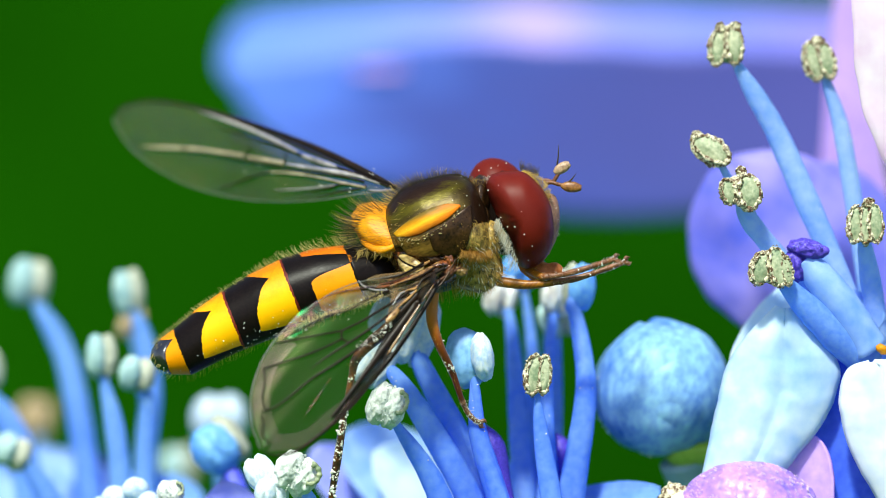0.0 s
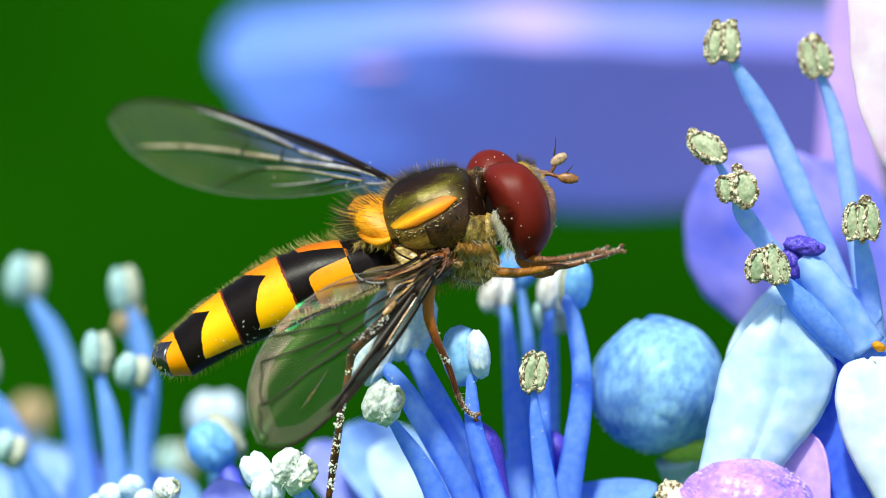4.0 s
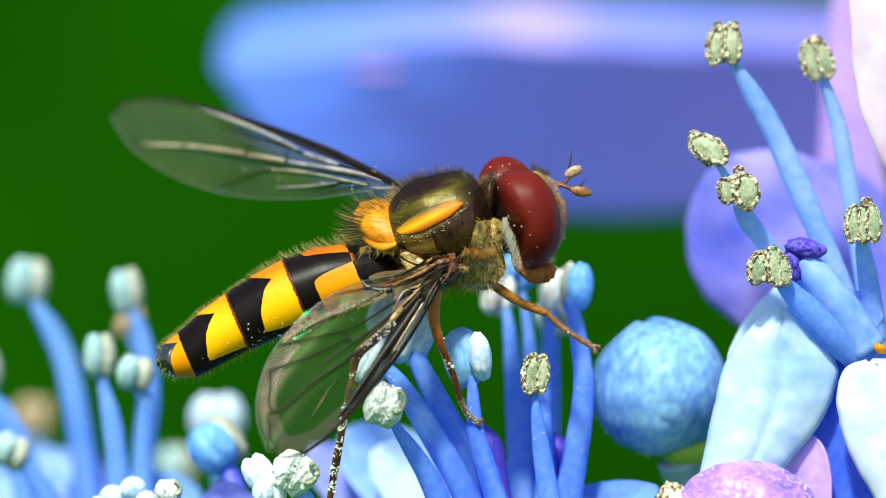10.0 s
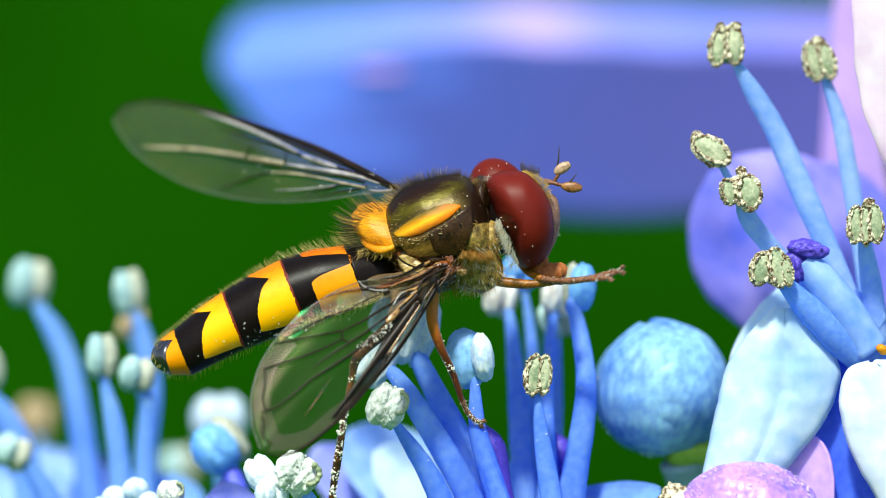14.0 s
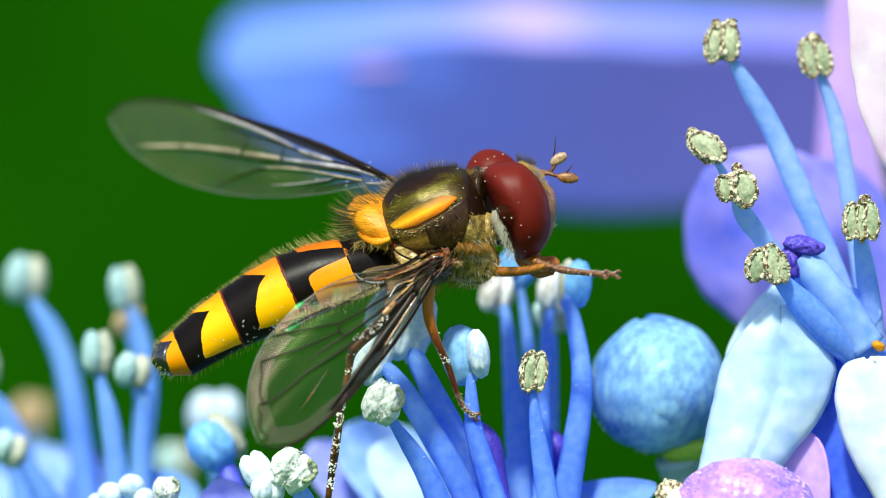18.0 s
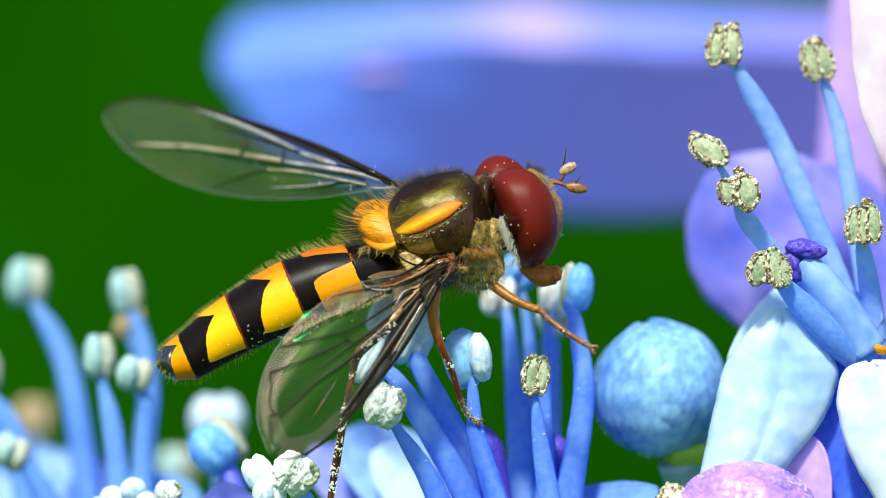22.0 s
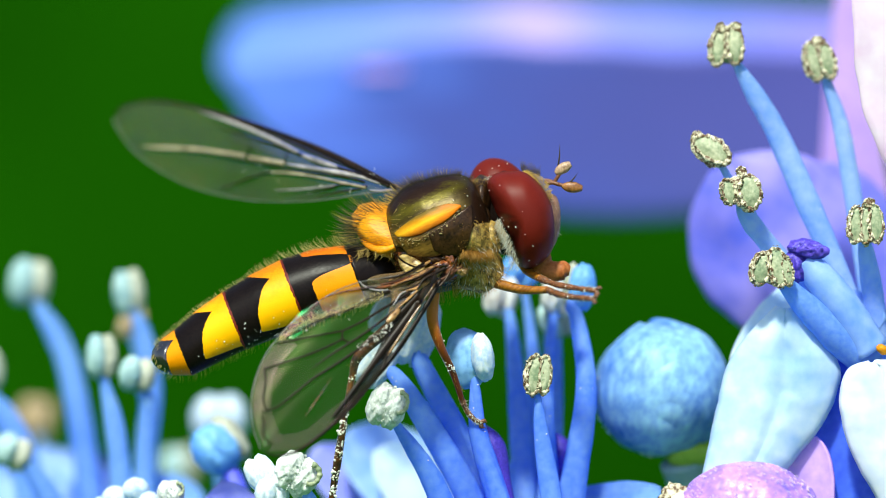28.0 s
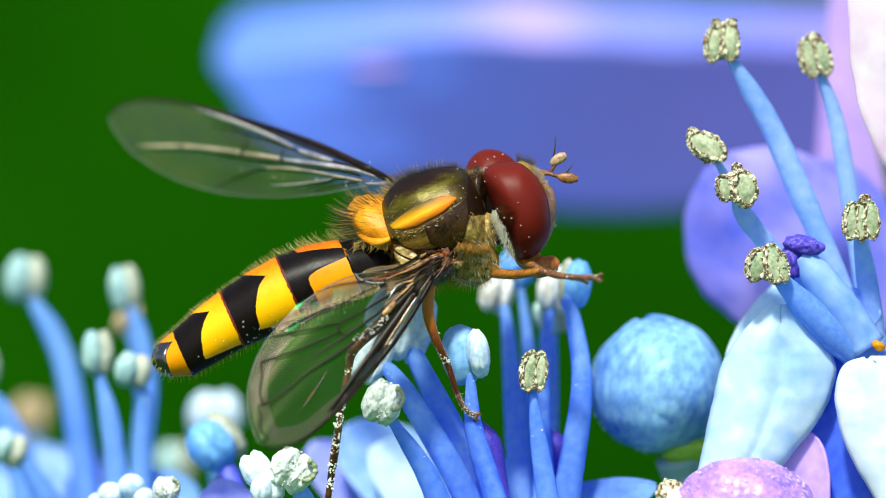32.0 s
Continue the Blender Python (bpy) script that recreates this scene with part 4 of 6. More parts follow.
NEAR_HINGE, FAR_HINGE = at(780, 478, -92), at(706, 326, 60)
near_wing, near_on = wing("wing", NEAR_HINGE,
                 [at(792, 478, -92), at(757, 545, -120), at(714, 618, -150), at(656, 694, -185), at(600, 757, -215), at(550, 798, -240), at(512, 811, -255), at(486, 806, -262)],
                 [at(776, 470, -92), at(700, 486, -120), at(632, 502, -140), at(572, 535, -160), at(512, 590, -180), at(472, 655, -205), at(459, 735, -235), at(480, 802, -262)],
                 10, "clear veined wing swept down and back", WING)
for pts, radii in (([(788, 468), (772, 486), (748, 528), (716, 576), (684, 622), (652, 668), (622, 712), (600, 742)], (5, 8, 8, 7, 6, 4.8, 3.4, 2)),
                   ([(780, 470), (764, 492), (738, 526), (706, 562), (690, 584)], (3, 5.5, 5, 4, 2.5)),
                   ([(783, 490), (760, 534), (736, 576), (708, 620), (682, 658)], (2.6, 2.2, 2.2, 2.2, 1.6)),
                   ([(748, 500), (716, 524), (680, 548), (645, 571), (613, 588)], (3.6, 2.6, 2.2, 2.0, 1.8)),
                   ([(613, 588), (575, 597), (540, 605), (512, 612), (494, 616)], (1.8, 1.7, 1.6, 1.5, 1)),
                   ([(613, 588), (612, 596), (614, 603), (626, 609)], (1.8, 1.8, 1.8, 1.8)),
                   ([(758, 498), (722, 532), (690, 560), (658, 586), (626, 609), (590, 634), (560, 658)], (3.4, 2.6, 2.3, 2.2, 2, 1.6, .6)),
                   ([(613, 603), (585, 618), (550, 634), (512, 648), (477, 661)], (1.6, 1.8, 1.8, 1.7, 1.6)),
                   ([(477, 661), (480, 682), (477, 704), (478, 722), (487, 736)], (1.6, 1.5, 1.5, 1.5, 1.4)),
                   ([(696, 582), (668, 600), (636, 624), (600, 650), (562, 676), (528, 706), (500, 728), (474, 738)], (2.4, 2.6, 2.5, 2.3, 2, 1.8, 1.6, 1.2)),
                   ([(474, 744), (481, 756), (479, 772), (486, 786), (497, 796)], (1.4, 1.3, 1.2, 1.1, .5)),
                   ([(694, 514), (655, 532), (618, 552), (580, 566), (545, 585), (508, 606)], (2.6, 2.2, 2, 1.8, 1.6, .8)),
                   ([(684, 655), (690, 640), (694, 622)], (1.6, 1.8, 1.8))):
    vein(near_wing, near_on, pts, radii, VEIN, flat=.4)
for pts, radii in (([(596, 672), (580, 698), (566, 720), (552, 742)], (.3, .8, .9, .3)), ([(728, 492), (690, 506), (640, 513), (600, 522), (572, 534)], (3, 2.4, 1.8, 1.6, .8)),
                   ([(735, 486), (700, 498), (676, 504)], (3, 2.5, 1)), ([(770, 480), (752, 496), (738, 508)], (4, 3.4, 1.6))):
    vein(near_wing, near_on, pts, radii, MAROON, "glossy reddish brown fold", "fold")
for pts, radii in (([(778, 462), (752, 480), (722, 496), (694, 506)], (3, 4.4, 3, 1)), ([(764, 458), (742, 472), (716, 486), (690, 496)], (2, 3.4, 2.6, 1)),
                   ([(784, 474), (766, 490), (744, 506), (724, 512)], (3, 4, 3, 1)), ([(712, 546), (700, 560), (690, 570)], (3, 6, 3)), ([(772, 500), (742, 548), (708, 604), (694, 628)], (1, 2, 1.8, .6)), ([(756, 496), (728, 526), (700, 552)], (1, 2, .8))):
    vein(near_wing, near_on, pts, radii, ROOT, "golden brown fold of the wing root", "fold", lift=9, flat=.5)
for pts, radii in (([(772, 470), (744, 488), (706, 502)], (2.4, 2.2, 1.2)), ([(790, 470), (772, 480), (752, 492), (742, 510)], (3, 3.4, 3, 1.6)), ([(752, 462), (728, 478), (702, 490), (676, 494)], (2, 2, 1.6, .8)), ([(704, 452), (716, 462), (736, 470), (752, 468)], (1.4, 1.8, 1.8, 1.4))):
    vein(near_wing, near_on, pts, radii, VEIN, lift=15)
# light grey tubes carry the glints of the folds in their colour
for pts, radii in (([(638, 498), (648, 508), (668, 514), (690, 513)], (.6, 1.3, 1.5, 1.2)), ([(752, 500), (742, 512), (730, 518)], (2.6, 2.2, 1)), ([(700, 540), (712, 520), (722, 514)], (1, 1.8, 1.2))):
    vein(near_wing, near_on, pts, radii, GLINT, "pale fold with its glint in the colour", "fold")
strip(near_wing, near_on, [(702, 500), (730, 490), (758, 478), (784, 466)], [(692, 556), (716, 538), (745, 514), (776, 490)], AMBERSKIN, "amber brown skin at the wing root", lift=3)
strip(near_wing, near_on, [(600, 522), (640, 508), (688, 502), (726, 492)], [(608, 560), (648, 544), (690, 526), (728, 508)], GOLDSKIN, "golden creased skin", lift=3)
strip(near_wing, near_on, [(506, 602), (472, 655), (459, 730), (480, 800)], [(534, 616), (496, 668), (492, 730), (514, 786)], MAUVE, "dull mauve outer margin", ruffle=.6)
strip(near_wing, near_on, [(490, 806), (545, 797), (602, 752), (640, 706)], [(506, 776), (550, 768), (590, 734), (630, 700)], MAUVE, "dull mauve margin of the tip", ruffle=.6)
strip(near_wing, near_on, [(690, 618), (664, 656), (632, 702), (604, 738)], [(704, 622), (680, 664), (646, 712), (606, 756)], SMOKE, "smoky brown cell along the fore edge")
strip(near_wing, near_on, [(776, 490), (744, 546), (714, 600), (693, 636)], [(758, 488), (714, 546), (684, 600), (666, 640)], SMOKE, "smoky brown cell at the root")
strip(near_wing, near_on, [(504, 600), (535, 560), (578, 530), (606, 516)], [(524, 606), (556, 584), (590, 566), (622, 548)], SHEEN, "green and rose shimmering rear margin", ruffle=2)
g, rnd = Geo(), random.Random(9)
comb = smooth([Vector(p).to_3d() for p in ((502, 612), (548, 580), (590, 562), (640, 545), (684, 526))], 20)
for k in range(120):  # a comb of pale hairs stands for the glints on the creases
    c = comb[int(k / 120 * (len(comb) - 1))]
    g.hair(near_on(c.x, c.y - rnd.uniform(-3, 3), 7), near_on(c.x - rnd.uniform(-1, 5), c.y - rnd.uniform(9, 20), 7), .52)
part("creases", g, FUR_BLOND, near_wing, "fine pale hairs standing for glints on the creases", kind="stuff")

g = Geo()
for k in range(46):  # glittering speckles in the cell behind the main vein
    q, z = rnd.random(), rnd.uniform(.5, 1.5)
    g.ball(near_on(700 - 56 * q + rnd.gauss(0, 4), 574 + 42 * q + rnd.gauss(0, 5), 8), un(z * rnd.uniform(.6, 1.8), z * rnd.uniform(-.8, .8)), un(0, z), un(0, 0, z), 6, 4, .5, 3, k)
part("pollen_grains", g, DUST, near_wing, "glittering white speckles", kind="stuff")

far_wing, far_on = wing("wing", FAR_HINGE,
                [at(708, 326, 60), at(650, 295, 110), at(580, 262, 170), at(500, 232, 240), at(420, 205, 310), at(340, 184, 375), at(262, 172, 430), at(206, 181, 466), at(188, 199, 476)],
                [at(704, 332, 60), at(640, 338, 100), at(570, 348, 150), at(490, 351, 220), at(410, 344, 290), at(320, 320, 350), at(240, 274, 410), at(202, 234, 455), at(187, 203, 476)],
                8, "clear veined wing raised behind the body", GREYWING)
# gloss streaks on the far veins are drawn as light grey tubes
for pts, radii in (([(338, 192), (372, 203), (410, 216), (450, 232), (490, 250), (522, 266)], (.8, 2.4, 3.4, 3.8, 3.8, 3)), ([(530, 271), (552, 279), (578, 287), (602, 294)], (2, 5, 4.6, 1.5)),
                   ([(504, 287), (540, 293), (580, 299), (616, 305), (646, 311)], (2.5, 3.6, 4, 4.4, 2.5)), ([(640, 310), (665, 318), (690, 325)], (2, 2.2, 1.5)), ([(655, 333), (676, 334), (696, 332)], (1, 1.6, 1)),
                   ([(480, 333), (530, 331), (570, 327), (602, 323)], (.8, 1.4, 1.5, .8))):
    vein(far_wing, far_on, pts, radii, GLINT, "pale vein with its shine in the colour")
for pts, radii in (([(235, 256), (270, 258), (320, 260), (370, 265), (424, 273)], (1, 3, 4.2, 4.6, 4.4)), ([(432, 276), (462, 280), (497, 286)], (4.2, 5, 4.6)), ([(474, 301), (520, 304), (565, 311), (606, 320), (648, 328)], (2, 2.4, 2, 2.2, 2.4))):
    vein(far_wing, far_on, pts, radii, VEINPALE, "tan shining vein")
for pts, radii in (([(706, 328), (650, 304), (590, 275), (530, 249), (470, 224), (410, 202)], (3, 3, 2.6, 2.4, 2, 1.4)), ([(690, 326), (640, 306), (590, 290), (540, 274), (480, 252), (420, 234), (370, 222)], (3, 2.6, 2.4, 2.2, 2, 1.6, .8)),
                   ([(646, 318), (600, 308), (550, 302), (500, 295), (440, 284), (380, 275)], (2, 1.8, 1.8, 1.6, 1.4, .6)), ([(475, 301), (450, 306), (420, 316), (380, 330)], (1.8, 1.6, 1.6, 1)),
                   ([(650, 326), (604, 323), (580, 330), (540, 338)], (2, 1.8, 1.5, .8)), ([(428, 274), (430, 266), (440, 250)], (1.6, 1.4, .8)), ([(500, 287), (500, 276), (506, 262)], (1.6, 1.4, .8)),
                   ([(640, 330), (600, 336), (560, 345)], (1.5, 1.3, .8))):
    vein(far_wing, far_on, pts, radii, VEIN)
strip(far_wing, far_on, [(690, 318), (620, 288), (540, 254), (460, 222), (390, 198), (340, 184)], [(692, 324), (618, 295), (536, 264), (456, 230), (386, 204), (340, 190)], SMOKE, "smoky strip along the fore edge")
# the pleat's shade is a darker skin laid over the wing
strip(far_wing, far_on, [(600, 293), (540, 274), (470, 250), (400, 230)], [(600, 298), (530, 286), (460, 268), (400, 244)], PLEATSHADE, "grey strip painted as the shade of a wing pleat")
for ob, on, box in ((near_wing, near_on, (500, 700, 520, 740)), (far_wing, far_on, (420, 690, 290, 340))):
    g, rnd = Geo(), random.Random(5)
    for k in range(16):
        r = rnd.uniform(.5, 1.2)
        g.ball(on(rnd.uniform(*box[:2]), rnd.uniform(*box[2:]), 8) if ob is far_wing else on(*(lambda c: (c.x + rnd.uniform(-14, 30), c.y + rnd.uniform(-20, 12)))(comb[rnd.randrange(len(comb))]), 8), un(r, 0), un(0, r), un(0, 0, r), 6, 4)
    part("pollen_grains", g, DUST, ob, "white pollen grains", kind="stuff")


# legs
def leg(name, pts, radii, mat, label, tip=None):
    ob = part(name, Geo().tube(pts, radii, 12, 1.0, 6), mat, fly, label, pivot=pts[0])
    g, rnd = Geo(), random.Random(len(label))
    line = smooth(pts, 10)
    for k in range(110):
        i = rnd.randrange(2, len(line) - 1)
        d = (line[i + 1] - line[i - 1]).normalized()
        side = (Vector((rnd.uniform(-1, 1), rnd.uniform(-1, .3), rnd.uniform(-1, 1)))).normalized()
        r = float(np.interp(i / len(line), np.linspace(0, 1, len(radii)), radii))
        p = line[i] + side * (r * .8 * UNIT)
        g.hair(p, p + (side * .8 + d * .7) * (rnd.uniform(5, 12) * UNIT), .25)
    part("leg_hair", g, FUR_GOLD, ob, "short golden leg hair", kind="stuff")
    return ob


def toes(parent, pts, radii, mat, label, pivot):
    g = Geo().tube(pts, radii, 10, 1.0, 5, .3)
    line = smooth(pts, 5)
    for i in range(2, len(line) - 1, 3):
        r = 1.12 * float(np.interp(i / len(line), np.linspace(0, 1, len(radii)), radii))
        g.ball(line[i], un(r, 0), un(0, r), un(0, 0, r), 10, 8, .2)
    e, d = line[-1], (line[-1] - line[-3]).normalized()
    for k in (-1, 1):
        s = d.cross(Vector((0, 1, 0))).normalized() * k
        g.tube([e, e + (d * 5 + s * 7) * UNIT, e + (d * 12 + s * 4) * UNIT], (3, 2.4, .6), 6)
        g.ball(e + (d * 4 + s * 4) * UNIT, un(4.6, 0), un(0, 4.6), un(0, 0, 3), 8, 6, .3)
    ob = part("tarsus", g, mat, parent, label, pivot=pivot)
    g, gc, rnd = Geo(), Geo(), random.Random(len(label))
    line = smooth(pts, 12)
    for k in range(150):
        i = rnd.randrange(1, len(line) - 1)
        side = Vector((rnd.uniform(-1, 1), rnd.uniform(-1, .3), rnd.uniform(-1, 1))).normalized()
        p = line[i] + side * (4 * UNIT)
        g.hair(p, p + (side + d * .6) * (rnd.uniform(3, 8) * UNIT), .25)
        if k % 5 == 0:
            i = min(len(line) - 1, int(len(line) * rnd.random() ** .6))
            r = rnd.uniform(.6, 2.0)
            gc.ball(line[i] + side * (4.5 * UNIT), un(r, 0), un(0, r), un(0, 0, r), 6, 4, .4, 3, k)
    part("leg_hair", g, FUR_PALE, ob, "short pale hair", kind="stuff")
    part("pollen_grains", gc, CREAM, ob, "cream pollen crumbs", kind="stuff")
    return ob


KNEE, KNEE_FAR = at(866, 492, -20), at(925, 440, 60)
L_TIBIA, L_TARSUS = 122.0, 130.0
D_TIBIA, D_TARSUS = Vector((0.89, 0, -0.45)).normalized(), Vector((0.8, 0, -0.6)).normalized()
fore_legs = []
for knee in (KNEE, KNEE_FAR):
    ankle = knee + D_TIBIA * (L_TIBIA * UNIT)
    sag = Vector((-0.45, 0, -0.89)) * (7 * UNIT)
    tib = leg("fore_leg", [knee - D_TIBIA * (14 * UNIT), knee + D_TIBIA * (30 * UNIT) + sag * .7, knee + D_TIBIA * (75 * UNIT) + sag, ankle], (8, 9, 8, 6.5), LEG, "slender orange fore leg")
    ORIGIN[tib] = knee - D_TIBIA * (14 * UNIT)
    end = ankle + D_TARSUS * (L_TARSUS * UNIT)
    tar = toes(tib, [ankle, ankle + D_TARSUS * (40 * UNIT) + un(-2, 4), ankle + D_TARSUS * (90 * UNIT) + un(-1, 3), end], (6.4, 5.4, 5.0, 4.4), TARSUS, "thin brown jointed tarsus with claws", ankle)
    fore_legs.append((tib, tar, knee, ankle))
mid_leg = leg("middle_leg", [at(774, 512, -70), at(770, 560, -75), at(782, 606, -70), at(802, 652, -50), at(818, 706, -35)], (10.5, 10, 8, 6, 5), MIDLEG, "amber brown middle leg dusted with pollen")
toes(mid_leg, [at(818, 704, -35), at(826, 724, -30), at(838, 738, -28), at(848, 744, -26)], (5.5, 4.6, 4.0, 3.6), TARSUS, "brown tarsus gripping a filament", at(818, 704, -35))
hind_leg = leg("hind_leg", [at(742, 530, -60), at(692, 575, -75), at(640, 622, -90), at(628, 660, -88), at(614, 730, -85), at(602, 800, -75), at(592, 860, -65), at(582, 925, -50)],
               (10, 11, 9, 6, 5.5, 7.5, 6, 5), CRUSTED, "amber hind leg crusted with white pollen")
g = Geo()
line = smooth([at(692, 575, -75), at(640, 622, -90), at(628, 660, -88), at(614, 730, -85), at(602, 800, -75), at(592, 870, -65)], 20)
for k in range(900):
    q = fur.random()
    c = line[int(q * 99)]
    if noise.noise(Vector((q * 23, 0, 5))) < (-.15 if c.z < at(0, 735).z else .16):  # bare stretches between the crusts
        continue
    p = c + Vector((fur.uniform(-1, 1), -fur.uniform(.1, 1), fur.uniform(-.5, .5))).normalized() * (fur.uniform(5, 7.5) * UNIT)
    r = .6 + 2.4 * fur.random() ** 3
    g.ball(p, un(r * fur.uniform(.7, 1.6), r * fur.uniform(-.5, .5)), un(0, r), un(0, 0, r), 7, 5, .5, 3, k)
part("pollen_grains", g, DUST, hind_leg, "thick white pollen dust", kind="stuff")
g = Geo()
for k in range(70):
    c = smooth([at(778, 590, -72), at(790, 625, -60), at(802, 652, -50)], 10)[int(fur.random() * 20)]
    p = c + Vector((fur.uniform(-1, 1), -fur.random(), fur.uniform(-1, 1))).normalized() * (8 * UNIT)
    r = .5 + 1.5 * fur.random() ** 2
    g.ball(p, un(r * fur.uniform(.6, 1.6), r * fur.uniform(-.6, .6)), un(0, r), un(0, 0, r), 7, 5, .5, 3, k)
part("pollen_grains", g, DUST, mid_leg, "white pollen dust", kind="stuff")


# ---- flowers ----
def anther(parent, place, a, b, turn, style, seed):
    """An anther on its filament: two lobes; split ones show a sage face with crumbs of pollen round it."""
    r = radians(turn)
    ax, ay = un(math.cos(r), math.sin(r)), un(-math.sin(r), math.cos(r))
    az = un(0, 0, 1)
    rnd = random.Random(seed)
    if isinstance(style, list):
        body = Geo().ball(place + az * (a * .25), ax * (a * .8), ay * (b * .85), az * (a * .5), 20, 14, .2, 2, seed)
        lobe = part("anther", body, TORN, parent, "ragged cream back of the anther")
        chips, dark = Geo(), Geo()
        for k, (du, dv, la, lb, lean) in enumerate(style):
            q = radians(lean)
            lx, ly = un(math.cos(q), math.sin(q)), un(-math.sin(q), math.cos(q))
            c = place + un(du, dv, -a * .25 - 2 * k)
            part("lobe", Geo().ball(c, lx * la, ly * lb, az * (la * .55), 26, 20, .14, 2.4, seed + k,
                                    lambda x, y, z: 1 + .05 * noise.noise(Vector((x * 8, y * 8, z * 8 + seed)))), SAGE if min(la, lb) > 11 else TORN, lobe, "smooth sage-green face of the anther")
            ring, fat = [], []
            for i in range(49):
                o = 2 * math.pi * i / 48
                k2 = 1 + .10 * noise.noise(Vector((math.cos(o) * 3, math.sin(o) * 3, seed + k)))
                ring.append(c + lx * (math.cos(o) * la * .88 * k2) + ly * (math.sin(o) * lb * .92 * k2) - az * (la * (.18 + .2 * noise.noise(Vector((math.cos(o) * 2, math.sin(o) * 2, seed))))))
                fat.append(la * .20 + 3.2 * noise.noise(Vector((math.cos(o) * 4.5, math.sin(o) * 4.5, seed + 3 + k))))
            part("torn_rim", Geo().tube(ring, fat, 10, 1, 3, .25), TORN, lobe, "torn cream and brown rim")
            if min(la, lb) > 11:
                part("torn_rim", Geo().tube([c + lx * (la * (.55 * math.cos(o) - .1)) + ly * (math.sin(o) * lb * .78) - az * (la * .5) for o in (1.9 + .24 * i for i in range(11))],
                                            [la * (.10 + .05 * (i % 3)) for i in range(11)], 9, 1, 4, .5), TORN, lobe, "torn cream and brown rim")
            for i in range(70):
                o = rnd.uniform(0, 6.283)
                p = c + lx * (math.cos(o) * la * rnd.uniform(.80, 1.10)) + ly * (math.sin(o) * lb * rnd.uniform(.82, 1.08)) - az * (la * rnd.uniform(.0, .5))
                z = rnd.uniform(.7, 1.7) + 1.6 * rnd.random() ** 5
                (chips if rnd.random() < .55 else dark).ball(p, (lx * rnd.uniform(.5, 1.5) + ly * rnd.uniform(-.9, .9)) * z, ly * (z * rnd.uniform(.4, 1)), az * z, 6, 4, .7, 3, i)
        part("pollen", chips, TORN, lobe, "cream pollen crumbs", kind="stuff")
        part("dry_crust", dark, FLAKE, lobe, "dry brown flakes", kind="stuff")
    elif style == "crumbly":
        g = Geo()
        for k in (-1, 1):
            g.ball(place + ax * (k * a * .38), ax * (a * .66), ay * b, az * (a * .8), 56, 42, .16, 2.6, seed + k, lambda x, y, z: 1 + .06 * noise.noise(Vector((x * 7, y * 7, z * 7 + seed))) + .02 * noise.noise(Vector((x * 25, y * 25, z * 25))))
        lobe = part("anther", g, CREAM, parent, "crumbly cream anther")
        part("torn_rim", Geo().tube([place + ax * (a * (.55 + .45 * math.cos(o))) + ay * (b * (-.35 + .5 * math.sin(o))) - az * (a * .75) for o in (-1.9 + .3 * i for i in range(12))],
                                    [a * (.10 + .04 * (i % 2)) for i in range(12)], 10, 1, 4, .3), SAGE, lobe, "pale green torn rim")
        g = Geo()
        for k in range(420):
            d = Vector((rnd.gauss(0, 1), rnd.gauss(0, 1), rnd.gauss(0, 1))).normalized()
            s = rnd.uniform(.5, 1.3) + 2.2 * rnd.random() ** 5
            g.ball(place + ax * (d.x * a) + ay * (d.y * b) + az * (d.z * a * .8), ax * s, ay * s, az * s, 6, 4, .3, 3, k)
        part("pollen", g, CREAM, parent, "cream pollen crumbs", kind="stuff")
    else:
        pair = {"ice": ((MILK, "milky blue anther lobe"), (ICE, "ice-blue anther lobe")), "ragged": ((PORCELAIN, "ragged white anther lobe streaked with tan"), (PORCELAIN, "ragged white anther lobe streaked with tan")), "moon": ((MILK, "milky white anther lobe"), (ICE, "ice-blue anther lobe")), "tan": ((TAN, "shrivelled brown anther lobe"), (TAN, "shrivelled brown anther lobe")),
                "milk": ((MILK, "milky white anther lobe"), (MILK, "milky white anther lobe")), "azure": ((AZURE, "bright blue anther lobe"), (AZURE, "bright blue anther lobe")), "white": ((MILK, "white anther lobe"), (MILK, "white anther lobe")), "blue": ((BEIGE, "cream edge of the anther"), (AZURE, "bright blue anther lobe")), "pale": ((PEARL, "bluish white anther lobe"), (BEIGE, "beige anther lobe"))}[style]
        for k, (mat, label) in zip((-1, 1) if style == "pale" else (1, -1), pair):
            off, big = (k * a * .36, .66) if style not in ("blue", "moon") else ((a * .5, .48) if k > 0 else (-a * .16, .86))
            g = Geo().ball(place + ax * off + az * (-k * a * .3 if style in ("ice", "moon") else k * a * .2), ax * (a * big), ay * (b * .8 if style == "moon" and k > 0 else b), az * (a * .7), 30, 22, .10, 3, seed + k,
                           lambda x, y, z: 1 + .025 * noise.noise(Vector((x * 14, y * 14, z * 14 + seed))) - .10 * math.exp(-(x / .16) ** 2) * (z < 0))
            part("anther", g, mat, parent, label)


